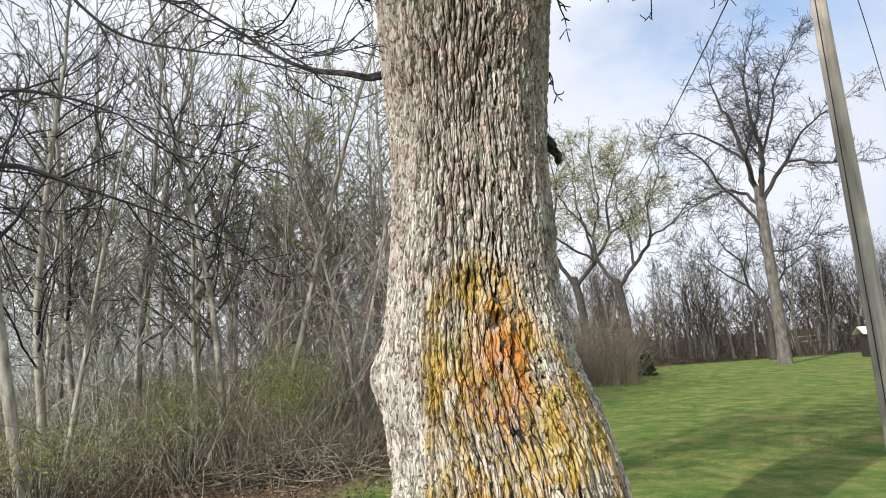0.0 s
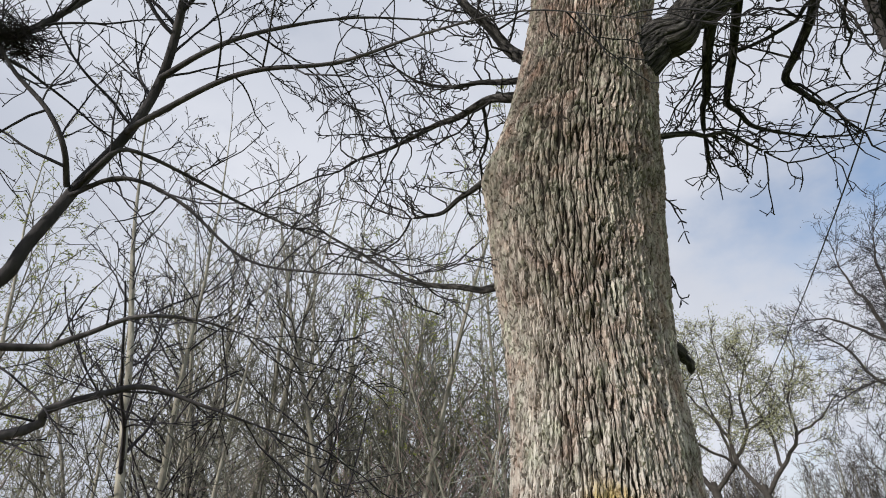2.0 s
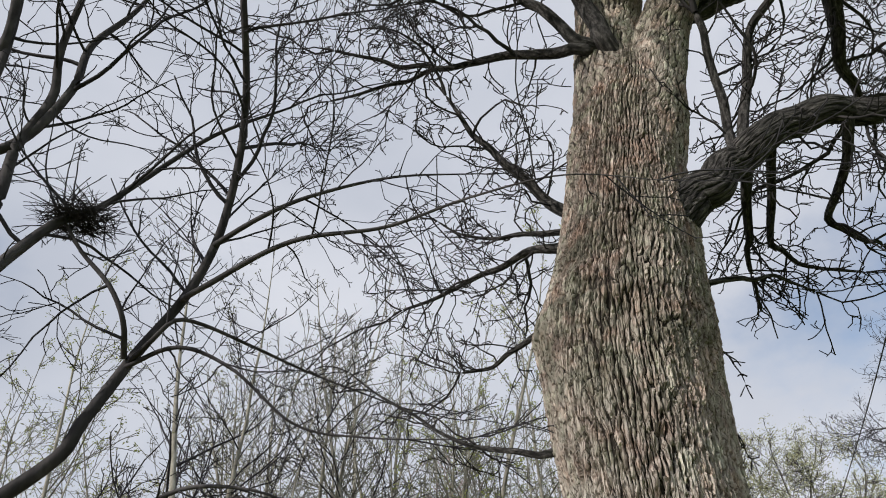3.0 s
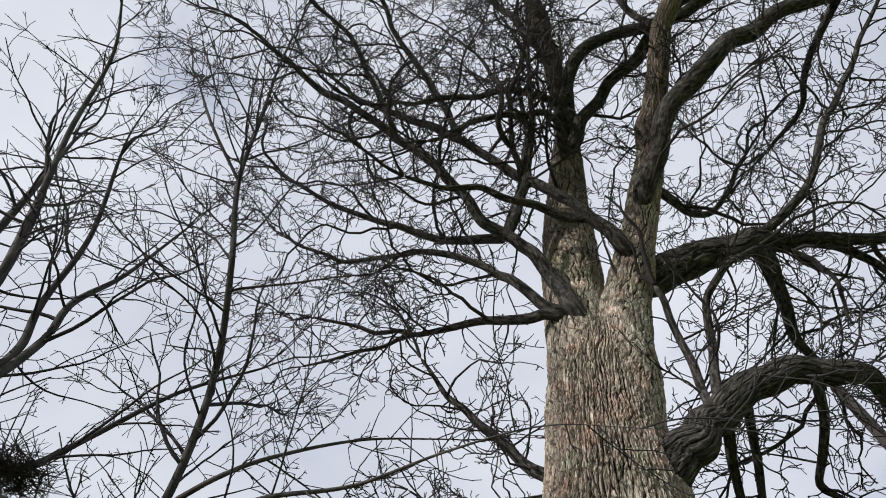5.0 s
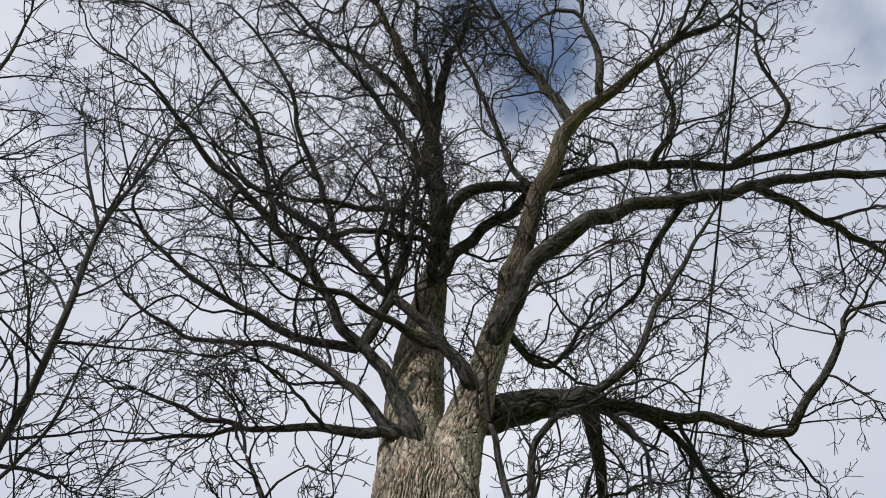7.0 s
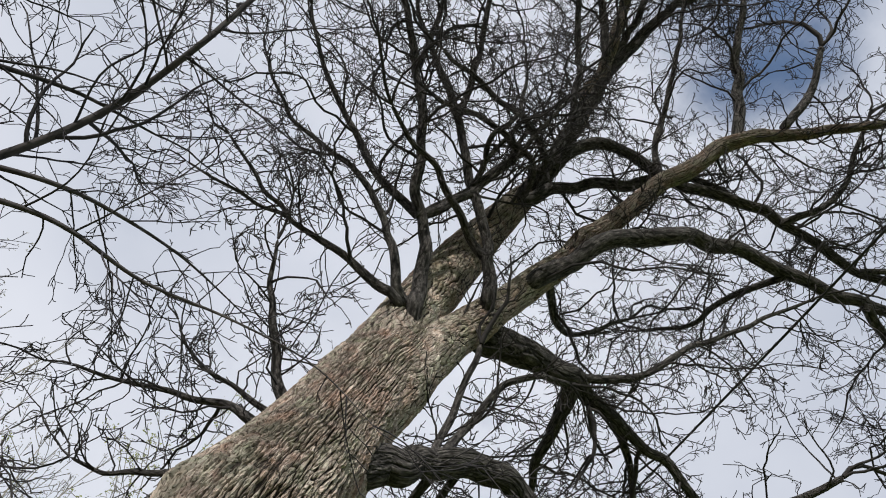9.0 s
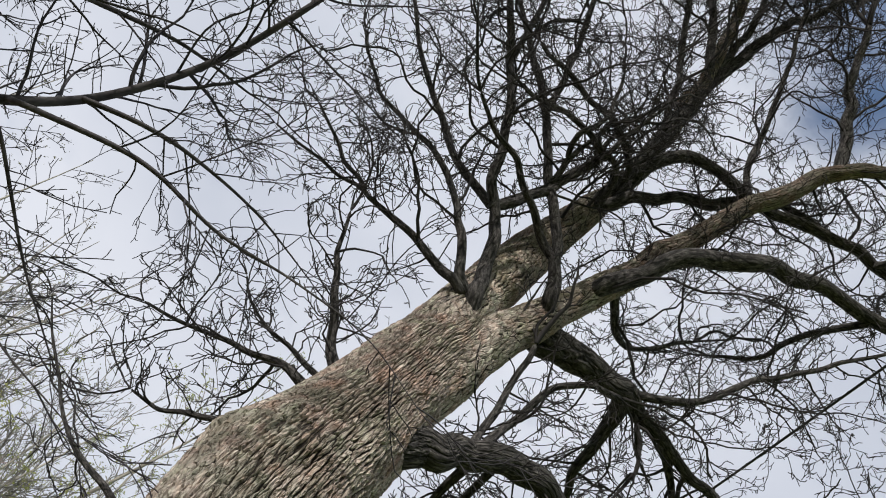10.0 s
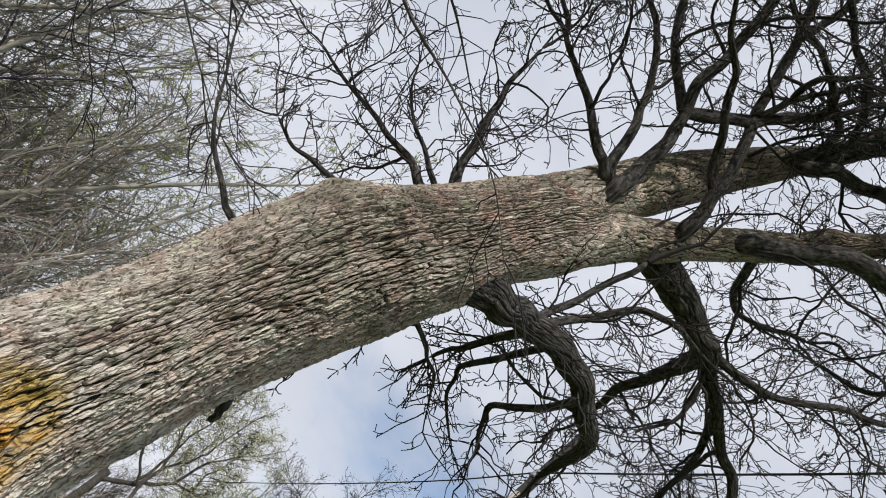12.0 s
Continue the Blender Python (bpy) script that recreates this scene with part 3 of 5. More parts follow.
def trunk_features(turn, z):
    """Scars, swellings and the old wound, as heights over the trunk's plain shape."""
    out = np.zeros_like(z)

    def bump(x, y, zc, amp, half, tall):
        nonlocal out
        d = (turn - front(x, y) + 0.5) % 1.0 - 0.5
        out = out + amp * np.exp(-(d * 2.6 / half) ** 2 - ((z - zc) / tall) ** 2)

    def seam(points, amp, half):
        """A groove that wanders down the face of the trunk, through x and z."""
        nonlocal out
        gx = ((turn - front(0, -1) + 0.5) % 1.0 - 0.5) * 2.6
        best = np.full(z.shape, 9.0)
        for (xa, za), (xb, zb) in zip(points, points[1:]):
            k = np.clip(((gx - xa) * (xb - xa) + (z - za) * (zb - za)) / ((xb - xa) ** 2 + (zb - za) ** 2), 0, 1)
            best = np.minimum(best, np.hypot(gx - xa - k * (xb - xa), z - za - k * (zb - za)))
        out = out - amp * np.exp(-((best / half) ** 2)) + 0.4 * amp * np.exp(-(((best - 2.2 * half) / half) ** 2))

    seam(((0.12, 2.80), (0.06, 2.70), (-0.03, 2.62), (0.07, 2.50), (0.10, 2.38), (0.06, 2.12), (0.0, 2.02), (0.04, 1.90), (0.15, 1.70)), 0.020, 0.018)
    seam(((0.13, 1.72), (0.20, 1.62), (0.17, 1.45), (0.19, 1.25), (0.18, 1.05), (0.14, 0.75)), 0.022, 0.014)
    bump(-0.5, -0.12, 1.44, 0.060, 0.10, 0.10)
    bump(0.03, -0.46, 2.63, 0.028, 0.07, 0.07)
    bump(0.06, -0.46, 2.52, -0.022, 0.05, 0.05)
    bump(0.10, -0.5, 2.30, 0.018, 0.06, 0.25)
    bump(0.02, -0.5, 1.86, 0.022, 0.06, 0.05)
    bump(0.05, -0.5, 1.80, -0.03, 0.03, 0.04)
    bump(0.15, -0.5, 1.60, -0.045, 0.030, 0.05)
    bump(0.12, -0.5, 1.66, 0.03, 0.05, 0.05)
    bump(0.14, -0.5, 1.28, -0.022, 0.022, 0.20)
    bump(0.17, -0.5, 0.95, -0.018, 0.025, 0.28)
    bump(0.28, -0.45, 1.05, 0.035, 0.13, 0.45)
    bump(-0.44, -0.15, 3.40, 0.035, 0.12, 0.13)
    bump(0.02, -0.44, 3.52, 0.03, 0.10, 0.10)
    bump(0.06, -0.44, 3.40, -0.025, 0.06, 0.08)
    bump(-0.2, -0.40, 3.62, 0.02, 0.08, 0.06)
    bump(-0.35, -0.2, 5.35, 0.03, 0.10, 0.12)
    bump(0.4, 0.0, 4.15, 0.02, 0.14, 0.20)
    return out


def trunk_shape(turn, z, r):
    """Root flare with buttresses low down, and slow swellings above."""
    a = 2 * math.pi * turn
    low = np.clip((0.95 - z) / 0.95, 0, 1) ** 2
    lobes = 0.10 * np.cos(5 * a + 0.6) + 0.06 * np.cos(3 * a + 2.0)
    slow = 0.018 * np.sin(2 * a + 2.1 * z) + 0.014 * np.sin(3 * a - 1.3 * z + 1)
    return r * (1 + low * lobes + slow)


oak = thing("oak_tree", (0, 0, 0), "massive leafless old oak, furrowed grey bark stained ochre low down", "tree")

# the sunny side, a little over half the girth, is the finer
TURNS = np.r_[np.linspace(-0.04, 0.54, 500, endpoint=False), np.linspace(0.54, 0.96, 50, endpoint=False)] % 1.0
TURNS = np.sort(TURNS)
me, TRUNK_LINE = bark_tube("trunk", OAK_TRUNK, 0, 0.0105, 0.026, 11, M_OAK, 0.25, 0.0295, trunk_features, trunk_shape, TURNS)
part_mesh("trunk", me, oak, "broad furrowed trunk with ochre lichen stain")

H_OAK = Habit(bend=(0.24, 0.33, 0.38, 0.38), rise=(0.05, 0.15, 0.3, 0.5), per_metre=(6.0, 8.6, 8.2, 0), ratio=(0.48, 0.50, 0.50, 0),
              lean=((30, 65), (30, 65), (28, 62), (30, 60)), seg=(0.09, 0.065, 0.045, 0.04), sides=(4, 3, 3, 3), thin=0.0035, last=3, least=0.06)


def crooked(ctrl, rng):
    """The same limb with the kinks and knobs of old wood; thick parts keep straight."""
    s = spline(ctrl, 0.20)
    for k in range(1, len(s) - 1):
        r = s[k, 3]
        free = float(np.clip((0.15 - r) / 0.05, 0, 1)) * min(1.0, k / 3)
        amp = (0.009 + 0.13 * min(r, 0.07)) * free
        s[k, :3] += [rng.gauss(0, amp) for _ in range(3)]
        s[k, 3] = r * (1 + rng.gauss(0, 0.03))
    return [tuple(v) for v in s]


def big_limb(seed, *ctrl, reach=1.1, spacing=0.24, begin=0.15, label="", material=None):
    """A limb of the oak with furrowed bark, and the twigs that it bears."""
    rng = random.Random(seed)
    rmax = max(c[3] for c in ctrl)
    ctrl = crooked(ctrl, rng)
    fine_bark = bool(material) or rmax > 0.12
    cols = max(10, min(220, int(2 * math.pi * rmax / (0.0095 if fine_bark else 0.022))))
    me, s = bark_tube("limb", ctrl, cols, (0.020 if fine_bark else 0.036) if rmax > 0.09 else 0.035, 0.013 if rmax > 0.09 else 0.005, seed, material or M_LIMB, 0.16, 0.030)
    ob = part_mesh("limb", me, oak, label)
    tw = Twigs()
    if not reach:
        return s
    clothe(tw, rng, s, H_OAK, spacing * 0.95, reach * 1.5, begin, level=0)
    clothe(tw, rng, s, H_OAK, spacing * 0.7, min(0.55, reach * 1.1), begin, tip=False)
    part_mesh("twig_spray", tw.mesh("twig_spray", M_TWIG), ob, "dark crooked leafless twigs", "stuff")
    return s


def oak_crown():
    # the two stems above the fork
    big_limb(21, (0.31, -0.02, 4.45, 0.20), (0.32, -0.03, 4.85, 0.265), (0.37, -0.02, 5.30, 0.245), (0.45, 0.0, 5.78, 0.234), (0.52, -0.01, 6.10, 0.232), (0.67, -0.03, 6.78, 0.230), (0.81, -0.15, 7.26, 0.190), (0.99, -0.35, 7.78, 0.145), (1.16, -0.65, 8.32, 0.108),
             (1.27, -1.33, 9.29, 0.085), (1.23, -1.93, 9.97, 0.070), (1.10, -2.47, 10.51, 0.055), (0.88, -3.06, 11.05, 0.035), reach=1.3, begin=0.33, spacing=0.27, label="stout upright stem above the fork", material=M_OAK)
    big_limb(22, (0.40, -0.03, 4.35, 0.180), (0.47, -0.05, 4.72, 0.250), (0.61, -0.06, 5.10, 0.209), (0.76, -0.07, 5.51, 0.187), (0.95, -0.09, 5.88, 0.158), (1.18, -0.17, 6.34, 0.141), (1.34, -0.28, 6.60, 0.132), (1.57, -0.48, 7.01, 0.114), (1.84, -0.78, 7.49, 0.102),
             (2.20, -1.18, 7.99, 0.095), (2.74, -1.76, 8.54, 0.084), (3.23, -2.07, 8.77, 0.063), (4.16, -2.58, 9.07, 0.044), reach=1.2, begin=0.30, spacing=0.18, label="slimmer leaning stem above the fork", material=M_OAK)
    big_limb(23, (1.05, -0.50, 7.95, 0.08), (1.14, -0.80, 8.20, 0.10), (1.24, -1.14, 8.91, 0.090), (1.46, -1.75, 9.95, 0.075), (1.76, -2.30, 10.66, 0.058), (2.22, -2.89, 11.33, 0.04), reach=1.2, begin=0.3, spacing=0.36)
    # long limbs that arch away over the drive
    big_limb(24, (1.25, -0.25, 6.42, 0.070), (1.42, -0.46, 6.62, 0.086), (1.88, -0.81, 7.04, 0.088), (2.54, -1.04, 7.37, 0.083), (3.28, -1.10, 7.52, 0.072), (4.15, -1.14, 7.60, 0.066), (4.81, -1.22, 7.63, 0.054), (5.69, -1.24, 7.57, 0.046), (6.8, -1.3, 7.3, 0.028), begin=0.3, spacing=0.40)
    big_limb(25, (4.41, -1.21, 7.56, 0.055), (5.06, -0.88, 7.48, 0.042), (5.68, -0.56, 7.47, 0.037), (6.6, -0.1, 7.4, 0.02))
    big_limb(26, (0.98, -0.38, 7.80, 0.053), (1.12, -0.68, 8.03, 0.074), (1.34, -1.05, 8.27, 0.073), (1.76, -1.17, 8.38, 0.062), (2.50, -1.12, 8.43, 0.063), (3.47, -1.28, 8.46, 0.058), (4.62, -1.25, 8.29, 0.049), (6.06, -1.59, 8.02, 0.034), spacing=0.42, begin=0.25)
    big_limb(27, (0.92, -0.30, 7.55, 0.055), (1.08, -0.50, 7.72, 0.070), (1.42, -0.70, 8.00, 0.061), (2.13, -0.94, 8.38, 0.062), (2.57, -1.17, 8.61, 0.047), (4.01, -1.19, 8.81, 0.027), begin=0.3, spacing=0.17)
    big_limb(28, (2.74, -1.76, 8.54, 0.066), (2.65, -2.12, 9.19, 0.058), (2.50, -2.44, 9.72, 0.046), (2.37, -2.86, 10.26, 0.035), reach=1.3)
    big_limb(29, (3.13, -2.05, 8.76, 0.05), (3.33, -2.41, 9.30, 0.045), (3.34, -2.86, 9.92, 0.03), reach=1.2)
    # the great level limb and its offshoots
    big_limb(30, (0.86, 0.10, 5.86, 0.070), (1.10, 0.04, 5.90, 0.140), (1.38, -0.01, 5.885, 0.130), (1.68, 0.01, 5.89, 0.114), (1.93, 0.03, 5.91, 0.095), (2.36, 0.13, 5.88, 0.052), (2.96, 0.27, 5.78, 0.042), (3.55, 0.40, 5.62, 0.035),
             (3.75, 0.30, 5.68, 0.038), (4.07, 0.05, 5.84, 0.033), (4.40, -0.27, 6.05, 0.025), begin=0.3, spacing=0.2, label="thick dark level limb")
    big_limb(31, (1.88, 0.02, 5.94, 0.045), (2.36, -0.19, 6.05, 0.031), (2.82, -0.46, 6.52, 0.027), (3.40, -0.80, 6.98, 0.020), (3.80, -1.10, 7.27, 0.013), spacing=0.15)
    big_limb(32, (1.90, 0.03, 5.90, 0.08), (1.96, 0.29, 5.72, 0.058), (1.94, 0.66, 5.50, 0.043), (2.09, 1.03, 5.42, 0.026), spacing=0.10)
    # the lowest limb, sweeping up and out
    big_limb(33, (0.30, -0.08, 3.96, 0.180), (0.63, -0.08, 4.16, 0.120), (0.81, -0.08, 4.27, 0.100), (1.01, -0.07, 4.42, 0.094), (1.23, -0.05, 4.52, 0.088), (1.53, 0.00, 4.51, 0.078), (1.69, 0.06, 4.50, 0.072), (1.92, 0.30, 4.62, 0.060), (2.09, 0.65, 4.62, 0.042), (2.17, 0.95, 4.58, 0.022),
             begin=0.35, spacing=0.2, reach=0.48, label="lowest limb, arching outwards")
    big_limb(34, (0.94, -0.05, 4.42, 0.037), (1.13, 0.02, 4.95, 0.030), (1.25, -0.15, 5.25, 0.027), (1.47, -0.24, 5.38, 0.024), (1.80, -0.15, 5.62, 0.018), reach=0.7, spacing=0.17)
    big_limb(35, (0.87, -0.08, 4.30, 0.031), (0.97, 0.05, 4.89, 0.028), (0.98, -0.07, 5.23, 0.026), (0.99, -0.20, 5.50, 0.022), reach=0.55, spacing=0.24)
    big_limb(36, (0.94, -0.06, 4.33, 0.036), (0.90, 0.40, 4.22, 0.027), (0.89, 0.58, 4.14, 0.020), (0.87, 0.75, 4.05, 0.012), reach=0.38, spacing=0.15)
    big_limb(37, (1.11, -0.02, 4.47, 0.030), (1.05, 0.56, 4.26, 0.024), (1.07, 0.76, 4.18, 0.017), (1.29, 0.92, 4.09, 0.012), (1.56, 1.02, 4.04, 0.007), reach=0.38, spacing=0.17)
    big_limb(38, (1.52, -0.03, 4.49, 0.035), (1.48, 0.21, 4.34, 0.028), (1.37, 0.50, 4.18, 0.022), (1.50, 0.63, 4.05, 0.015), (1.60, 0.68, 4.01, 0.011), reach=0.38, spacing=0.15)
    big_limb(98, (1.84, 0.03, 5.92, 0.050), (1.98, 0.07, 5.86, 0.042), (2.12, 0.12, 5.80, 0.028), reach=0.50, spacing=0.035, label="knot of old sprouts on the level limb")
    # limbs towards the wood
    big_limb(39, (0.33, -0.22, 5.42, 0.048), (0.21, -0.25, 5.48, 0.040), (-0.09, -0.19, 5.66, 0.035), (-0.42, -0.13, 5.82, 0.028), (-0.77, -0.08, 5.97, 0.022), (-1.11, -0.11, 6.14, 0.019), (-1.64, -0.26, 6.44, 0.011), reach=0.8)
    big_limb(40, (-0.42, -0.13, 5.82, 0.022), (-0.73, -0.04, 6.00, 0.020), (-1.33, 0.06, 6.20, 0.016), (-1.90, 0.13, 6.35, 0.009), reach=0.8)
    big_limb(41, (0.36, -0.22, 5.42, 0.051), (0.23, -0.27, 5.55, 0.044), (0.05, -0.34, 5.88, 0.037), (-0.13, -0.39, 6.12, 0.031), (-0.38, -0.46, 6.38, 0.028), (-0.79, -0.44, 6.64, 0.022), (-1.28, -0.45, 6.89, 0.019), (-1.81, -0.70, 7.29, 0.012), reach=0.95)
    big_limb(42, (0.48, -0.10, 5.25, 0.059), (0.40, -0.24, 5.45, 0.069), (0.38, -0.28, 5.61, 0.065), (0.28, -0.39, 6.03, 0.052), (0.13, -0.47, 6.32, 0.048), (-0.08, -0.67, 6.77, 0.044), (-0.26, -0.91, 7.19, 0.042), (-0.51, -1.16, 7.57, 0.040), (-0.93, -1.50, 8.02, 0.034), (-1.22, -1.77, 8.31, 0.030), (-1.55, -2.24, 8.70, 0.020), (-1.89, -2.58, 8.97, 0.011), reach=1.2, spacing=0.30, begin=0.3)
    big_limb(43, (0.10, -0.48, 6.27, 0.046), (0.37, -0.55, 6.75, 0.040), (0.63, -0.81, 7.43, 0.031), (0.76, -1.18, 8.08, 0.017), reach=0.9)
    big_limb(44, (1.02, -0.12, 5.85, 0.046), (0.93, -0.30, 5.95, 0.065), (0.82, -0.44, 6.26, 0.051), (0.56, -0.56, 6.82, 0.046), (0.29, -0.70, 7.30, 0.044), (-0.06, -0.92, 7.83, 0.042), (-0.47, -1.11, 8.26, 0.035), (-0.84, -1.35, 8.65, 0.025), (-1.31, -1.85, 9.21, 0.013), reach=1.2, spacing=0.30, begin=0.35)
    # lesser limbs that fill the crown
    big_limb(80, (1.17, -1.09, 8.62, 0.043), (0.87, -1.67, 9.46, 0.037), (0.53, -2.17, 10.07, 0.033), (0.07, -2.68, 10.65, 0.025), (-0.34, -3.15, 11.10, 0.019))
    big_limb(81, (0.04, -0.85, 7.82, 0.038), (-0.07, -1.28, 8.51, 0.033), (-0.23, -1.64, 9.00, 0.030), (-0.32, -2.15, 9.55, 0.025), (-0.62, -2.67, 10.08, 0.017))
    big_limb(82, (-0.53, -1.09, 7.78, 0.032), (-0.62, -1.49, 8.31, 0.029), (-0.71, -1.94, 8.80, 0.025), (-1.06, -2.42, 9.29, 0.021), (-1.43, -2.87, 9.69, 0.016))
    big_limb(83, (1.21, -1.73, 9.38, 0.052), (0.84, -2.17, 10.30, 0.043), (0.43, -2.47, 10.96, 0.032), (-0.14, -2.67, 11.59, 0.024))
    big_limb(84, (1.28, -1.56, 9.55, 0.047), (1.43, -2.08, 10.34, 0.044), (1.38, -2.56, 11.00, 0.033), (1.48, -2.99, 11.48, 0.027))
    big_limb(85, (2.25, -1.14, 8.13, 0.041), (2.09, -1.26, 8.57, 0.037), (2.04, -1.63, 9.14, 0.031), (1.95, -2.05, 9.70, 0.026), (1.75, -2.67, 10.40, 0.019))
    big_limb(86, (3.61, -1.27, 8.35, 0.044), (4.02, -1.71, 8.64, 0.032), (4.06, -2.13, 9.02, 0.027), (4.06, -2.50, 9.35, 0.020))
    big_limb(87, (4.35, -1.35, 7.91, 0.036), (4.86, -1.65, 7.99, 0.030), (5.06, -1.91, 8.10, 0.027), (5.01, -2.32, 8.53, 0.022), (5.02, -2.62, 8.76, 0.019))
    big_limb(88, (2.37, 0.15, 5.91, 0.047), (2.76, 0.47, 5.78, 0.033), (2.99, 0.84, 5.64, 0.024), (3.18, 1.14, 5.51, 0.017), spacing=0.15)
    big_limb(89, (0.14, -0.31, 6.59, 0.048), (-0.43, -0.28, 7.03, 0.036), (-0.93, -0.43, 7.45, 0.032), (-1.34, -0.61, 7.78, 0.025), (-1.86, -1.01, 8.27, 0.017))
    big_limb(90, (1.48, -0.25, 6.67, 0.046), (1.86, 0.25, 6.89, 0.033), (2.19, 0.31, 7.11, 0.026), (2.68, 0.21, 7.63, 0.021), spacing=0.15)
    big_limb(91, (3.57, -1.10, 7.49, 0.040), (3.41, -0.52, 7.74, 0.033), (3.38, -0.04, 7.81, 0.028), (3.08, 0.48, 8.04, 0.020))
    big_limb(92, (0.13, -0.47, 6.32, 0.036), (0.22, -0.44, 6.66, 0.034), (0.45, -0.60, 6.94, 0.032), (0.45, -0.83, 7.19, 0.027), (0.51, -1.00, 7.37, 0.022), (0.59, -1.21, 7.57, 0.016), spacing=0.45, reach=0.9)
    big_limb(93, (0.45, -0.58, 6.94, 0.032), (0.67, -0.92, 7.30, 0.029), (0.76, -1.16, 7.49, 0.024), (0.87, -1.49, 7.74, 0.017), spacing=0.45, reach=0.9)
    big_limb(94, (0.98, -0.34, 7.65, 0.05), (0.92, -0.80, 7.50, 0.034), (0.65, -1.01, 7.42, 0.032), (0.34, -1.10, 7.39, 0.029), (0.03, -1.11, 7.31, 0.022), (-0.26, -1.13, 7.23, 0.017), spacing=0.45, reach=0.9)
    big_limb(95, (1.05, -0.45, 7.95, 0.05), (1.00, -0.88, 7.75, 0.038), (0.62, -1.13, 7.86, 0.033), (0.29, -1.19, 7.90, 0.030), (-0.08, -1.25, 7.91, 0.025), (-0.42, -1.35, 7.92, 0.018), spacing=0.45, reach=0.9)
    big_limb(96, (0.45, -0.82, 7.18, 0.028), (0.38, -1.05, 7.22, 0.026), (0.48, -1.19, 7.38, 0.024), (0.50, -1.38, 7.65, 0.020), (0.41, -1.56, 7.90, 0.013), spacing=0.45, reach=0.9)
    big_limb(97, (0.82, -0.44, 6.26, 0.042), (0.58, -0.45, 6.43, 0.038), (0.25, -0.72, 6.48, 0.032), (0.05, -0.88, 6.48, 0.027), (-0.22, -0.99, 6.42, 0.022), (-0.47, -1.22, 6.38, 0.015), spacing=0.45, reach=0.9)
    # small low branches
    big_limb(45, (-0.02, 0.10, 4.36, 0.05), (-0.12, 0.15, 4.48, 0.043), (-0.27, 0.16, 4.68, 0.036), (-0.44, 0.09, 4.96, 0.029), (-0.62, -0.01, 5.25, 0.020), (-0.75, -0.16, 5.57, 0.012), reach=0.7, spacing=0.16)
    big_limb(46, (-0.05, 0.12, 4.27, 0.045), (-0.19, 0.20, 4.28, 0.038), (-0.37, 0.28, 4.33, 0.028), (-0.63, 0.39, 4.36, 0.022), (-1.00, 0.53, 4.38, 0.016), (-1.49, 0.66, 4.40, 0.009), reach=0.7, spacing=0.15)
    big_limb(47, (-0.10, 0.15, 4.32, 0.025), (-0.45, 0.26, 4.48, 0.016), (-0.78, 0.35, 4.62, 0.011), (-1.05, 0.33, 4.86, 0.007), reach=0.5, spacing=0.14)
    big_limb(48, (-0.28, 0.0, 3.56, 0.03), (-0.37, 0.02, 3.59, 0.024), (-0.54, 0.14, 3.62, 0.018), (-0.76, 0.30, 3.61, 0.013), (-1.00, 0.41, 3.67, 0.008), reach=0.4, spacing=0.16, begin=0.3)
    big_limb(49, (-0.30, -0.02, 2.88, 0.03), (-0.41, -0.03, 2.91, 0.023), (-0.63, 0.06, 3.00, 0.017), (-0.91, 0.15, 3.13, 0.012), (-1.25, 0.21, 3.37, 0.009), (-1.68, 0.21, 3.75, 0.005), reach=0.35, spacing=0.3, begin=0.3)
    big_limb(50, (0.40, 0.26, 3.82, 0.025), (0.55, 0.34, 3.84, 0.019), (0.75, 0.44, 3.87, 0.015), (0.91, 0.51, 3.89, 0.012), (1.16, 0.70, 3.82, 0.007), reach=0.38, spacing=0.14, begin=0.3)
    big_limb(52, (0.42, 0.14, 3.36, 0.008), (0.48, 0.18, 3.35, 0.005), (0.53, 0.20, 3.27, 0.004), (0.55, 0.21, 3.16, 0.0025), reach=0.05, spacing=0.10, label="thin dead shoot")
    big_limb(53, (0.37, 0.16, 2.90, 0.007), (0.42, 0.20, 2.92, 0.005), (0.45, 0.22, 2.88, 0.0035), (0.46, 0.225, 2.80, 0.0025), reach=0.04, spacing=0.10, label="thin dead shoot")
    big_limb(51, (0.30, 0.14, 2.60, 0.036), (0.37, 0.20, 2.565, 0.032), (0.40, 0.27, 2.53, 0.028), (0.44, 0.40, 2.46, 0.016), reach=0, label="broken stub")


oak_crown()

# ---- the leaning maple whose boughs hang over the camera ----
H_MAPLE = Habit(bend=(0.11, 0.15, 0.19, 0.22), rise=(0.10, 0.12, 0.25, 0.4), per_metre=(5.0, 5.5, 6.5, 0), ratio=(0.50, 0.52, 0.45, 0),
                lean=((25, 52), (28, 55), (30, 60), (30, 60)), seg=(0.10, 0.075, 0.05, 0.04), sides=(6, 5, 3, 3), thin=0.0030, last=3, least=0.05)
maple = thing("maple_tree", (-4.6, -1.6, 0), "bare young maple with smooth grey boughs hanging over the lawn", "tree")


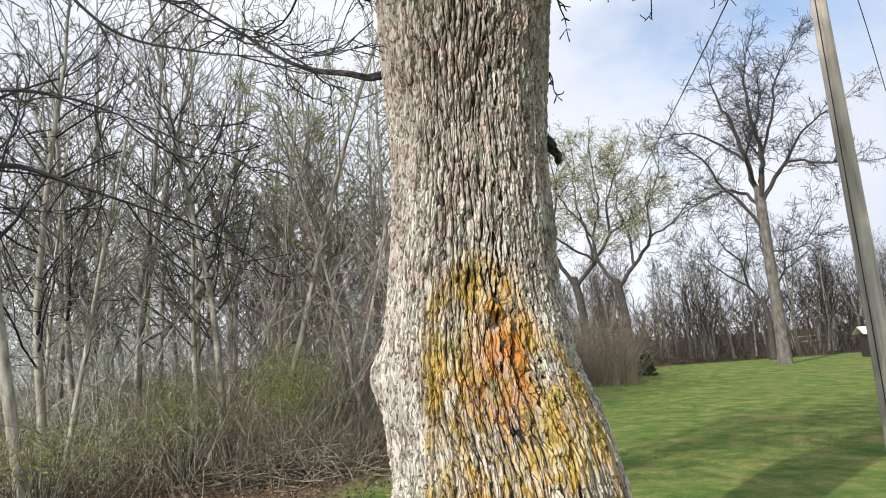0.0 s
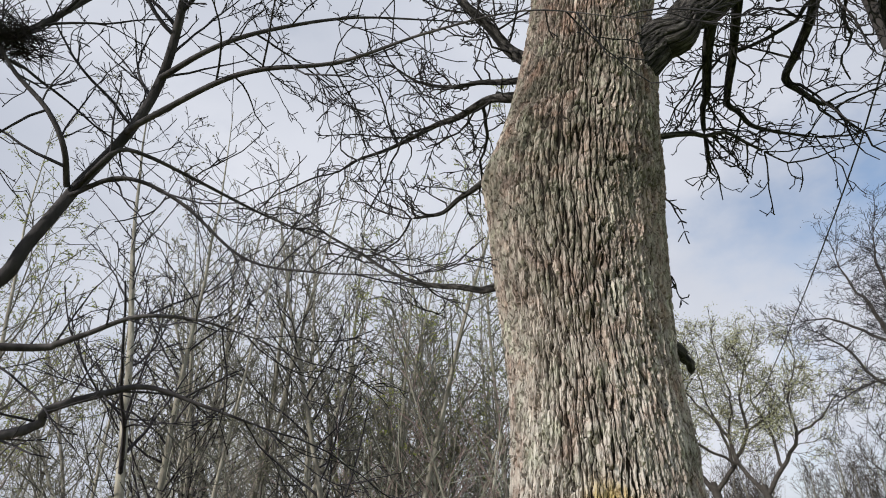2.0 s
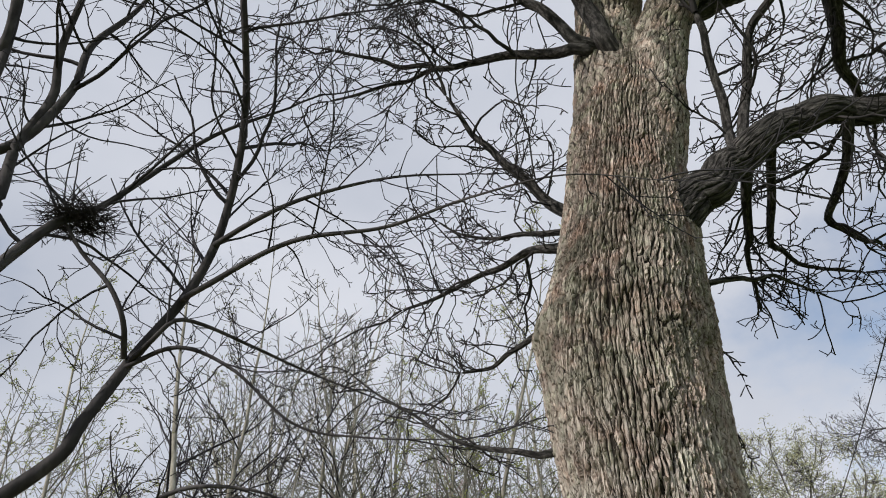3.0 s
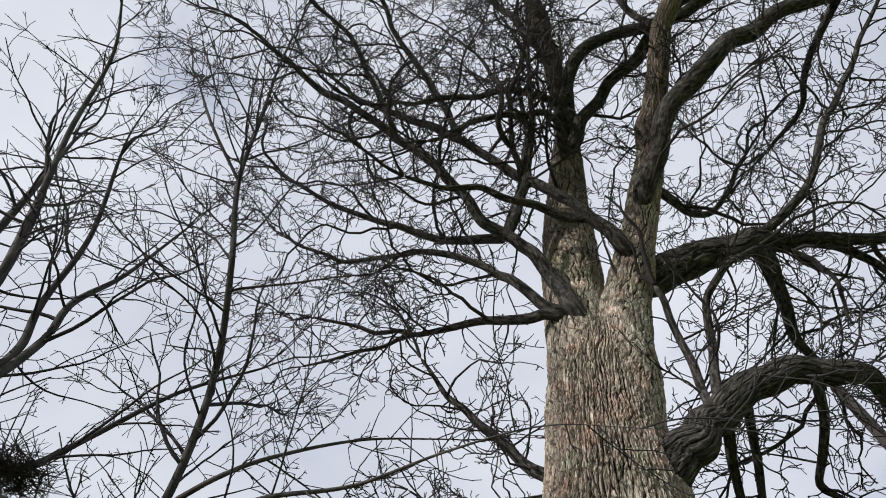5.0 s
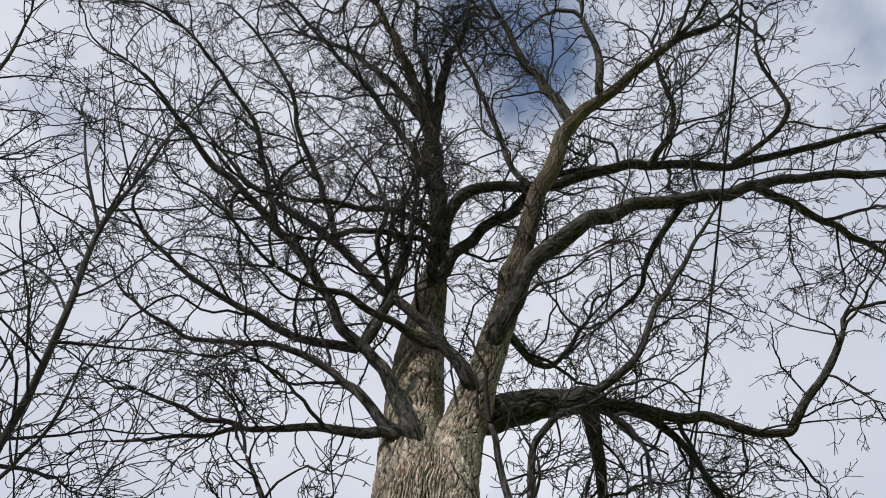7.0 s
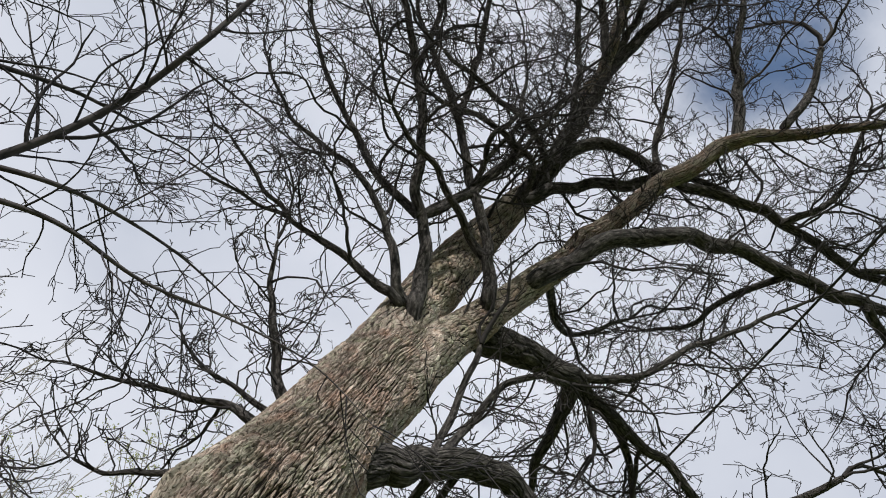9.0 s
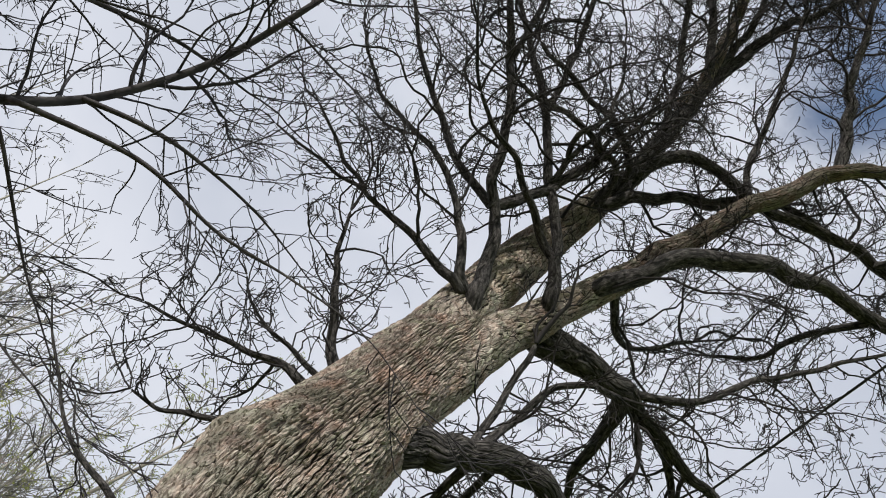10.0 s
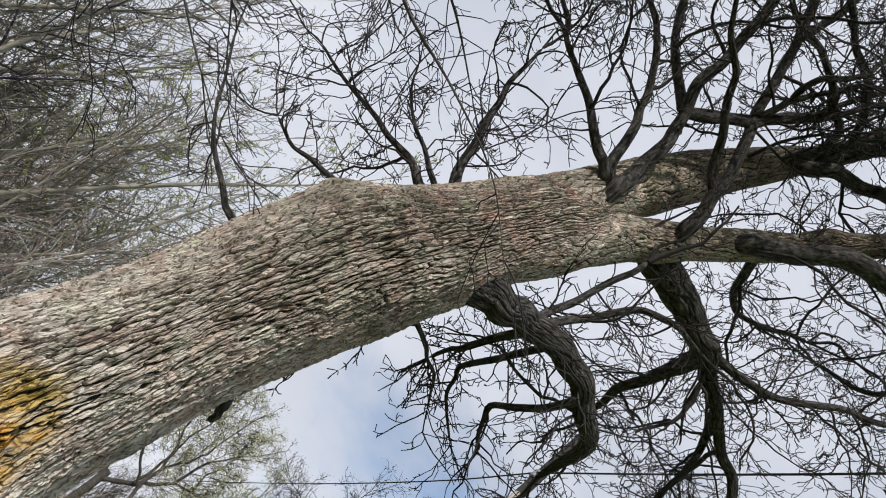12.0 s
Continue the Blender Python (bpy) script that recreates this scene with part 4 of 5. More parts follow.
def bough(seed, *ctrl, reach=0.7, spacing=0.3, begin=0.1, name="bough"):
    at = maple.location
    ctrl = [(x - at[0], y - at[1], z - at[2], r * 0.72) for x, y, z, r in ctrl]
    s = spline(ctrl, 0.05)
    tw = Twigs()
    tw.add([tuple(v) for v in s[:, :3]], list(s[:, 3]), 9)
    ob = part_mesh(name, tw.mesh(name, M_BOUGH), maple)
    if reach:
        rng, fine = random.Random(seed), Twigs()
        clothe(fine, rng, s, H_MAPLE, spacing * 0.85, reach * 1.9, begin, level=0, thick=0.55)
        clothe(fine, rng, s, H_MAPLE, spacing * 0.9, 0.45, begin, tip=False)
        part_mesh("twig_spray", fine.mesh("twig_spray", M_NTWIG), ob, "thin hanging twigs with small buds", "stuff")


def maple_boughs():
    bough(60, (-4.6, -1.6, -0.1, 0.17), (-4.58, -1.6, 0.6, 0.145), (-4.5, -1.55, 1.8, 0.13), (-4.3, -1.5, 3.0, 0.11), (-4.1, -1.5, 4.2, 0.09), (-4.0, -1.6, 5.4, 0.075), (-3.9, -1.7, 7.0, 0.05), (-3.8, -1.9, 8.6, 0.025), reach=0.9, begin=0.4, name="trunk")
    bough(61, (-4.45, -1.52, 2.0, 0.09), (-3.6, -1.05, 2.55, 0.068), (-2.98, -0.70, 3.10, 0.055), (-2.85, -0.64, 3.36, 0.050), (-2.74, -0.49, 3.82, 0.047), (-2.55, -0.38, 4.25, 0.044), (-2.39, -0.37, 4.66, 0.041), (-2.20, -0.51, 5.17, 0.038), (-2.05, -0.73, 5.63, 0.035), (-1.85, -1.14, 6.05, 0.033),
          (-1.81, -1.45, 6.90, 0.029), (-1.62, -1.70, 7.70, 0.023), (-1.40, -1.98, 8.34, 0.017), (-1.01, -2.33, 9.06, 0.010), begin=0.36, reach=0.85, spacing=0.17)
    bough(62, (-1.81, -1.45, 6.88, 0.02), (-1.98, -1.84, 7.43, 0.018), (-2.12, -2.15, 8.07, 0.012), reach=0.6)
    bough(63, (-2.57, -0.40, 4.20, 0.030), (-2.40, -0.50, 4.14, 0.027), (-2.26, -0.52, 4.16, 0.026), (-1.86, -0.52, 4.28, 0.023), (-1.57, -0.50, 4.31, 0.020), (-1.10, -0.45, 4.26, 0.015), (-0.56, -0.50, 4.25, 0.010), (-0.03, -0.56, 4.16, 0.006), (0.45, -0.60, 3.90, 0.003), reach=0.55, begin=0.2)
    bough(64, (-2.40, -0.38, 4.60, 0.028), (-2.01, -0.42, 4.68, 0.023), (-1.74, -0.26, 4.89, 0.019), (-1.26, 0.03, 5.12, 0.013), (-0.71, 0.37, 5.23, 0.007), reach=0.6, begin=0.2)
    bough(65, (-2.75, -0.52, 3.75, 0.024), (-2.53, -0.60, 3.80, 0.021), (-2.41, -0.58, 3.91, 0.019), (-2.31, -0.45, 3.92, 0.016), (-2.15, -0.16, 3.87, 0.014), (-1.92, 0.19, 3.78, 0.011), (-1.5, 0.5, 3.6, 0.006), reach=0.35, spacing=0.45)
    bough(66, (-2.78, -0.54, 3.70, 0.022), (-2.45, -0.48, 3.79, 0.018), (-2.16, -0.32, 3.65, 0.014), (-1.84, -0.12, 3.32, 0.011), (-1.45, -0.02, 3.20, 0.008), (-0.93, 0.02, 3.10, 0.004), reach=0.35, spacing=0.4)
    bough(67, (-2.76, -0.56, 3.76, 0.026), (-2.66, -0.72, 3.90, 0.022), (-2.73, -0.82, 4.11, 0.020), (-2.88, -0.95, 4.32, 0.017), (-2.96, -1.04, 4.49, 0.012), reach=0.5)
    bough(68, (-4.2, -1.5, 3.5, 0.075), (-3.5, -1.42, 3.75, 0.058), (-3.13, -1.30, 3.97, 0.050), (-3.10, -1.23, 4.13, 0.048), (-3.01, -1.08, 4.48, 0.042), (-2.91, -0.91, 4.70, 0.031), (-2.76, -0.77, 5.00, 0.027), (-2.41, -0.56, 5.49, 0.020), (-1.98, -0.29, 5.87, 0.012), reach=0.7, begin=0.35, spacing=0.30)
    bough(69, (-4.15, -1.5, 3.9, 0.065), (-3.5, -1.32, 4.1, 0.052), (-3.30, -1.28, 4.55, 0.048), (-3.33, -1.29, 5.07, 0.047), (-3.27, -1.24, 5.59, 0.043), (-3.23, -1.34, 5.98, 0.037), (-3.05, -1.48, 6.69, 0.030), (-2.86, -1.84, 7.45, 0.020), reach=0.7, begin=0.4, spacing=0.30)
    bough(70, (-4.1, -1.5, 4.4, 0.055), (-3.5, -1.6, 4.6, 0.044), (-3.35, -1.58, 5.33, 0.041), (-3.41, -1.62, 6.16, 0.037), (-3.41, -1.83, 7.01, 0.031), (-3.45, -2.07, 7.51, 0.024), reach=0.7, begin=0.4, spacing=0.30)
    bough(71, (-4.0, -1.55, 5.0, 0.055), (-3.4, -1.3, 5.1, 0.046), (-3.20, -1.18, 5.68, 0.042), (-3.21, -1.16, 6.23, 0.038), (-3.09, -0.99, 6.88, 0.027), (-2.81, -0.90, 7.75, 0.015), reach=0.7, begin=0.35, spacing=0.30)
    bough(72, (-4.0, -1.6, 5.4, 0.05), (-3.4, -1.6, 5.7, 0.042), (-3.25, -1.86, 6.58, 0.038), (-3.07, -2.21, 7.37, 0.032), (-2.75, -2.59, 8.14, 0.023), (-2.56, -3.05, 8.63, 0.014), reach=0.7, begin=0.3, spacing=0.30)
    bough(73, (-4.42, -1.5, 2.2, 0.06), (-3.7, -0.7, 2.3, 0.048), (-3.19, -0.10, 2.50, 0.040), (-3.08, -0.07, 2.61, 0.035), (-2.83, 0.06, 2.70, 0.029), (-2.62, 0.17, 2.74, 0.022), (-2.34, 0.34, 2.63, 0.015), (-1.99, 0.52, 2.48, 0.008), reach=0.5, begin=0.35, spacing=0.34)
    bough(74, (-4.35, -1.5, 2.6, 0.05), (-3.6, -0.8, 2.85, 0.038), (-3.06, -0.27, 2.92, 0.031), (-2.97, -0.22, 2.94, 0.028), (-2.81, -0.16, 3.00, 0.022), (-2.56, -0.06, 3.10, 0.018), (-2.26, 0.09, 3.08, 0.012), (-1.96, 0.25, 2.97, 0.006), reach=0.45, begin=0.35, spacing=0.34)


maple_boughs()

def nest():
    """A ragged ball of sticks lodged in the maple."""
    rng, tw = random.Random(91), Twigs()
    for _ in range(320):
        d = unit(rng.gauss(0, 1), rng.gauss(0, 1), rng.gauss(0, 0.6))
        k = 0.18 * rng.random() ** 0.7
        c = (d[0] * k * 1.15, d[1] * k * 1.15, d[2] * k * 0.38)
        a = unit(rng.gauss(0, 1), rng.gauss(0, 1), rng.gauss(0, 0.35))
        ln = rng.uniform(0.10, 0.40)
        pts = [tuple(c[m] + a[m] * ln * (f - 0.5) + rng.gauss(0, 0.008) for m in range(3)) for f in (0, 0.33, 0.66, 1)]
        tw.add(pts, [0.0026, 0.0026, 0.0022, 0.0015], 3)
    ob = new("stick_nest", tw.mesh("stick_nest", M_NTWIG))
    ob.location = (-2.93, -1.0, 4.56)
    tagged(ob, "ragged dark nest of sticks lodged on a maple bough", "nest")


nest()

# ---- the wood ----
H_SAP = Habit(bend=(0.04, 0.09, 0.13, 0.16), rise=(0.05, 0.22, 0.25, 0.2), per_metre=(3.6, 3.0, 3.8, 0), ratio=(0.30, 0.42, 0.45, 0),
              lean=((32, 62), (30, 60), (30, 65), (30, 60)), seg=(0.8, 0.3, 0.2, 0.16), sides=(7, 4, 3, 3), thin=0.0062, last=3, least=0.12)
H_FAR = Habit(bend=(0.05, 0.10, 0.14, 0.16), rise=(0.05, 0.2, 0.2, 0.2), per_metre=(2.5, 2.6, 2.4, 0), ratio=(0.32, 0.42, 0.45, 0),
              lean=((30, 60), (30, 60), (30, 65), (30, 60)), seg=(0.9, 0.4, 0.3, 0.25), sides=(6, 3, 3, 3), thin=0.009, last=2, least=0.2)


H_LINE = Habit(bend=(0.05, 0.10, 0.14, 0.16), rise=(0.05, 0.2, 0.2, 0.2), per_metre=(3.6, 3.6, 3.0, 0), ratio=(0.34, 0.42, 0.45, 0),
               lean=((25, 55), (30, 60), (30, 65), (30, 60)), seg=(0.9, 0.4, 0.3, 0.25), sides=(6, 3, 3, 3), thin=0.012, last=2, least=0.3)


def woodland_tree(name, seed, height, radius, habit, label, group, twig=None, leaves=0, leaf_size=0.03, fork=False, leaf=None, bark=None):
    """A bare tree at the origin: trunk, crown of branches, and any young leaves."""
    rng, leaf = random.Random(seed), leaf or M_BUD
    ob = thing(name, (0, 0, 0), label, "tree", group)
    stem, crown = Twigs(), Twigs()
    stems = [((0.0, 0.0, -0.15), unit(rng.gauss(0, 0.05), rng.gauss(0, 0.05), 1), height, radius)]
    if fork:
        stems.append(((0.0, 0.0, height * 0.28), unit(rng.choice((-1, 1)) * 0.35, rng.gauss(0, 0.2), 1), height * 0.62, radius * 0.7))
    for p, d, ln, r in stems:
        n = 14
        pts, rad = [p], [r * 1.25]
        for i in range(n):
            d = unit(d[0] + rng.gauss(0, 0.035), d[1] + rng.gauss(0, 0.035), d[2])
            step = ln / n
            p = tuple(p[k] + d[k] * step for k in range(3))
            pts.append(p), rad.append(max(0.006, r * (1 - 0.93 * (i + 1) / n)))
        stem.add(pts, rad, habit.sides[0])
        s = np.array([(*a, b) for a, b in zip(pts, rad)])
        fine = spline(s, 0.2)
        begin = rng.uniform(0.2, 0.34)
        total = len(fine)
        k = int(begin * total)
        while k < total - 1:
            f = k / total
            a = unit(*(fine[k + 1][:3] - fine[k][:3]))
            cd = aside(a, radians(rng.uniform(*habit.lean[0])), rng.uniform(0, 6.283))
            reach = ln * habit.ratio[0] * rng.uniform(0.45, 1.1) * (1.1 - 0.75 * f)
            grow(crown, rng, tuple(fine[k][:3]), cd, max(0.4, reach), max(habit.thin, float(fine[k][3]) * rng.uniform(0.3, 0.5)), 1, habit)
            k += max(1, int(rng.uniform(0.5, 1.5) / (habit.per_metre[0] * 0.2)))
    part_mesh("trunk", stem.mesh("trunk", bark or M_SAP), ob)
    c = part_mesh("crown", crown.mesh("crown", twig or M_SAPT), ob)
    if leaves:
        ends = [pts[-1] for (n, k), rows in crown.sets.items() for pts, _ in rows]
        part_mesh("leaves", leaf_cloud("leaves", rng, rng.choices(ends, k=leaves), leaf_size, 0.12 if leaf_size > 0.03 else 0.03, leaf), c, "tiny opening spring leaves", "stuff")
    return ob


def leaf_cloud(name, rng, spots, size, spread, material):
    """Many small pointed leaves, each a folded pair of triangles."""
    v, q = [], []
    for x, y, z in spots:
        c = (x + rng.gauss(0, spread), y + rng.gauss(0, spread), z + rng.gauss(0, spread))
        a = unit(rng.gauss(0, 1), rng.gauss(0, 1), rng.gauss(0, 0.6))
        b = aside(a, radians(90), rng.uniform(0, 6.283))
        s = size * rng.uniform(0.6, 1.4)
        n = len(v)
        for u, w in ((-1, 0), (0, 0.45), (1, 0), (0, -0.45)):
            v.append(tuple(c[k] + s * (u * a[k] + w * b[k]) for k in range(3)))
        q.append((n, n + 1, n + 2, n + 3))
    return mesh_of(name, np.array(v), np.array(q), material, smooth=False)


def build_wood():
    g = "trees of the wood"
    near = [woodland_tree("sapling", 100 + k, hgt, rad, H_SAP, lab, g, tw, lv or 850, 0.020 if lv else 0.021, fk, None if lv else M_SPRIG) for k, (hgt, rad, lab, tw, lv, fk) in enumerate((
        (9.6, 0.068, "slender pale-barked leafless sapling at the wood's edge", M_NTWIG, 0, False),
        (10.2, 0.075, "slender pale-barked leafless sapling at the wood's edge", None, 0, True),
        (8.6, 0.055, "thin leafless sapling with upswept branches", None, 0, False),
        (9.0, 0.062, "sapling coming into yellow-green leaf", None, 2600, False),
        (6.2, 0.048, "small reddish-twigged sapling in the thicket", M_REDT, 0, True),
        (10.6, 0.085, "tall grey leafless sapling at the wood's edge", M_NTWIG, 0, False)))]
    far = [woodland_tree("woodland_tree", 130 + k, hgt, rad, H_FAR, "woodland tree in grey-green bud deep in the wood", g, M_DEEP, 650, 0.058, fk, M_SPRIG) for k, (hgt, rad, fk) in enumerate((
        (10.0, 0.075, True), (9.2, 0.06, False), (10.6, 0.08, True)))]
    line = [woodland_tree("woodland_tree", 150 + k, hgt, rad, H_LINE, "dark tree in brown bud in the line past the lawn", "trees past the lawn", M_FART, 380, 0.060, fk, M_MASS, M_SAP) for k, (hgt, rad, fk) in enumerate((
        (10.0, 0.14, True), (9.2, 0.11, False)))]
    rng = random.Random(5)
    used = set()

    def put(kind, x, y, turn=None, size=1.0, lean=(0, 0)):
        m = pose(x, y, 0, lean[0], lean[1], rng.uniform(0, 360) if turn is None else turn) @ Matrix.Scale(size, 4)
        if kind not in used:
            used.add(kind)
            kind.matrix_basis = m
        else:
            c = copy_thing(kind, pose(0, 0, 0))
            c.matrix_basis = m

    # those that stand out at the edge
    put(near[5], -5.62, 4.0, 0, 0.95, (0, -9))
    put(near[0], -6.35, 5.2, 0, 1.0, (0, -4))
    put(near[2], -5.75, 4.6, 0, 0.8, (0, 7))
    put(near[1], -6.4, 7.5, 0, 1.0, (0, -1))
    put(near[2], -6.2, 7.7, 40, 1.0)
    put(near[2], -5.07, 7.0, 80, 1.0)
    put(near[0], -4.45, 6.6, 200, 1.0, (0, 1))
    put(near[5], -7.3, 7.2, 0, 0.8, (0, -5))
    put(near[3], -4.17, 7.6, 0, 1.15, (0, 16))
    put(near[4], -3.6, 9.0, 0, 1.15, (0, 8))
    put(near[4], -4.6, 11.4, 200, 1.2)
    put(near[1], -8.6, 9.5, 300)
    put(near[2], -7.4, 10.8, 130)
    put(near[3], -3.2, 12.5, 70, 0.9)
    put(near[4], -3.6, 8.6, 310, 0.8)
    tries = 0
    spots = []
    while len(spots) < 29 and tries < 4000:
        tries += 1
        az, r = radians(rng.uniform(-56, -9)), rng.uniform(11.0, 19.0)
        x, y = r * math.sin(az), -3.2 + r * math.cos(az)
        if x > -1.5 or min((math.hypot(x - a, y - b) for a, b in spots), default=9) < 1.0:
            continue
        spots.append((x, y))
        put(rng.choice(near[1:5] + near[1:3]), x, y, None, rng.uniform(0.82, 1.08), (rng.uniform(-3, 3), rng.uniform(-3, 3)))
    for k in range(11):
        az, r = radians(-8 - 1.3 * k + rng.uniform(-0.5, 0.5)), rng.uniform(12.5, 18)
        put((near[3], near[4], near[2])[k % 3], r * math.sin(az), -3.2 + r * math.cos(az), None, rng.uniform(0.75, 0.95))
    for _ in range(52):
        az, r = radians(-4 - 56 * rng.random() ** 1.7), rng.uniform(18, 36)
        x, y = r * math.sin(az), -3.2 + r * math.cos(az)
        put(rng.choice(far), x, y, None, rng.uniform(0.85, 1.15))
    # the tree line past the lawn
    for k in range(84):
        x = rng.uniform(1.5, 30)
        put(rng.choice(line), x, 37 + 15 * rng.random() ** 1.5 + 0.06 * x, None, rng.uniform(0.55, 0.84))


build_wood()


H_OPEN = Habit(bend=(0.11, 0.14, 0.18, 0.2), rise=(0.12, 0.16, 0.2, 0.2), per_metre=(3.0, 4.2, 4.2, 0), ratio=(0.46, 0.52, 0.50, 0),
               lean=((30, 60), (30, 62), (30, 65), (30, 60)), seg=(0.4, 0.3, 0.25, 0.22), sides=(5, 3, 3, 3), thin=0.0085, last=3, least=0.3)


def open_tree(name, seed, at, size, label, bark, twig, limbs, haze=0, reach=2.1, leaf=None, wide=1.0):
    """An open-grown tree: a trunk, then its great limbs, given as rows of metres aside, up, deeper and radius, each clothed with branches."""
    rng = random.Random(seed)
    ob = thing(name, at, label, "tree")
    ux, uy = unit(at[1] + 3.2, -at[0], 0)[:2]
    crown = Twigs()
    for k, limb in enumerate(limbs):
        s = spline([((a * wide * ux - d * uy) * size, (a * wide * uy + d * ux) * size, z * size, r * size * (0.72 if k else 0.9)) for a, z, d, r in limb], 0.35)
        if k:
            s[1:-1, :3] += np.array([[rng.gauss(0, 0.035) for _ in range(3)] for _ in s[1:-1]])
        wood = Twigs()
        wood.add([tuple(v) for v in s[:, :3]], list(s[:, 3]), 12 if k == 0 else 7)
        part_mesh("limb" if k else "trunk", wood.mesh("limb" if k else "trunk", M_FART if k else bark), ob, "" if k else "straight grey trunk")
        if k:
            clothe(crown, rng, s, H_OPEN, 0.30 * size, reach * size, 0.22, level=0, thick=0.5)
            clothe(crown, rng, s, H_OPEN, 0.26 * size, 1.2 * size, 0.3, tip=False)
    c = part_mesh("crown", crown.mesh("crown", twig), ob, "rounded crown of fine bare branches")
    if haze:
        ends = [pts[-1] for rows in crown.sets.values() for pts, _ in rows]
        part_mesh("leaves", leaf_cloud("leaves", rng, rng.choices(ends, k=haze), 0.026 if leaf else 0.042, 0.12, leaf or M_HAZE), c, "haze of small buds", "stuff")


ROUND_CROWN = (
    ((0, -0.2, 0, 0.44), (0, 0.4, 0, 0.33), (0.02, 3, 0, 0.27), (0, 6, 0, 0.25), (0, 7.5, 0, 0.24), (-0.05, 8.0, 0, 0.16)),
    ((0, 7.2, 0, 0.19), (-0.5, 9.5, 0.2, 0.15), (-0.9, 11.2, -0.2, 0.11), (-1.4, 12.4, 0.2, 0.07), (-1.6, 13.8, 0, 0.03)),
    ((0.03, 7.2, 0, 0.19), (0.35, 9.4, -0.3, 0.15), (0.15, 11.4, -0.5, 0.11), (0.05, 12.9, -0.3, 0.07), (0.4, 14.4, 0, 0.03)),
    ((0.08, 7.3, 0, 0.15), (0.8, 8.3, 0.3, 0.13), (1.6, 9.2, 0.8, 0.10), (2.5, 10.4, 1.0, 0.07), (3.5, 11.1, 1.3, 0.045), (4.4, 11.5, 1.2, 0.025)),
    ((0.8, 8.3, 0.3, 0.09), (1.7, 8.9, -0.2, 0.08), (2.7, 8.6, -0.5, 0.055), (4.1, 8.4, -0.4, 0.025)),
    ((-0.02, 5.8, 0, 0.12), (-0.7, 7.0, -0.2, 0.10), (-1.7, 8.1, -0.4, 0.085), (-2.6, 9.6, -0.8, 0.06), (-3.6, 10.4, -1.0, 0.03)),
    ((-0.1, 7.2, 0, 0.12), (-1.0, 8.0, 0.5, 0.10), (-1.9, 8.2, 0.9, 0.07), (-3.8, 7.7, 1.3, 0.03)),
    ((-0.5, 9.4, 0.2, 0.10), (-1.6, 10.4, 0.5, 0.085), (-3.0, 11.3, 0.7, 0.055), (-4.4, 11.4, 0.6, 0.025)),
    ((0.35, 9.3, -0.3, 0.10), (1.1, 10.9, -0.6, 0.08), (1.6, 12.5, -0.8, 0.055), (2.4, 13.6, -0.8, 0.025)),
    ((0.1, 8.2, 0, 0.11), (0.3, 9.6, 1.3, 0.09), (-0.3, 11.0, 2.3, 0.06), (-0.4, 12.3, 3.1, 0.03)),
    ((-0.2, 8.2, 0, 0.11), (-0.3, 9.3, -1.4, 0.08), (0.5, 10.6, -2.5, 0.06), (0.7, 11.6, -3.5, 0.03)),
    ((0.1, 5.0, 0, 0.055), (0.8, 4.9, -0.3, 0.045), (1.7, 5.1, -0.5, 0.03), (2.4, 5.9, -0.6, 0.018)))
FORKED_CROWN = (
    ((0, -0.2, 0, 0.28), (0, 0.5, 0, 0.20), (0.05, 2, 0, 0.165), (-0.1, 3.3, 0, 0.15), (-0.12, 3.6, 0, 0.10)),
    ((-0.1, 3.2, 0, 0.12), (-0.7, 4.3, 0.2, 0.10), (-1.0, 5.6, 0.3, 0.075), (-1.9, 6.9, 0.4, 0.05), (-2.3, 8.0, 0.3, 0.02)),
    ((-0.1, 3.2, 0, 0.12), (0.6, 4.0, -0.2, 0.10), (1.25, 5.0, -0.3, 0.08), (1.3, 6.2, -0.3, 0.055), (1.9, 7.6, -0.2, 0.02)),
    ((0.6, 4.0, -0.2, 0.08), (0.5, 5.3, 0.4, 0.065), (0.2, 6.6, 0.7, 0.045), (0.3, 8.2, 0.9, 0.02)),
    ((-0.7, 4.3, 0.2, 0.075), (-1.8, 5.0, -0.5, 0.06), (-2.7, 5.9, -0.9, 0.04), (-3.4, 6.5, -1.0, 0.02)),
    ((1.25, 5.0, -0.3, 0.06), (2.2, 5.6, 0.3, 0.045), (3.0, 6.4, 0.5, 0.02)),
    ((-0.9, 5.3, 0.3, 0.06), (-0.5, 6.5, -0.3, 0.045), (-0.6, 8.3, -0.5, 0.02)))
open_tree("lawn_tree", 77, (10.9, 26.8, 0), 0.97, "tall bare round-crowned tree standing alone on the lawn", M_GREYB, M_NTWIG, ROUND_CROWN, 9000, 1.9, M_DUSK, 0.84)
open_tree("budding_tree", 78, (4.75, 28.5, 0), 1.22, "forked spreading tree with a haze of pale green buds", M_FART, M_FART, FORKED_CROWN, 15000, 1.5)
open_tree("budding_tree", 79, (2.9, 29.5, 0), 1.32, "spreading tree with a haze of pale green buds", M_FART, M_FART, FORKED_CROWN[:1] + FORKED_CROWN[:0:-1], 17000, 1.5)
open_tree("budding_tree", 81, (12.6, 33, 0), 0.9, "bare spreading tree at the lawn's far edge", M_FART, M_FART, FORKED_CROWN, 0, 1.6)


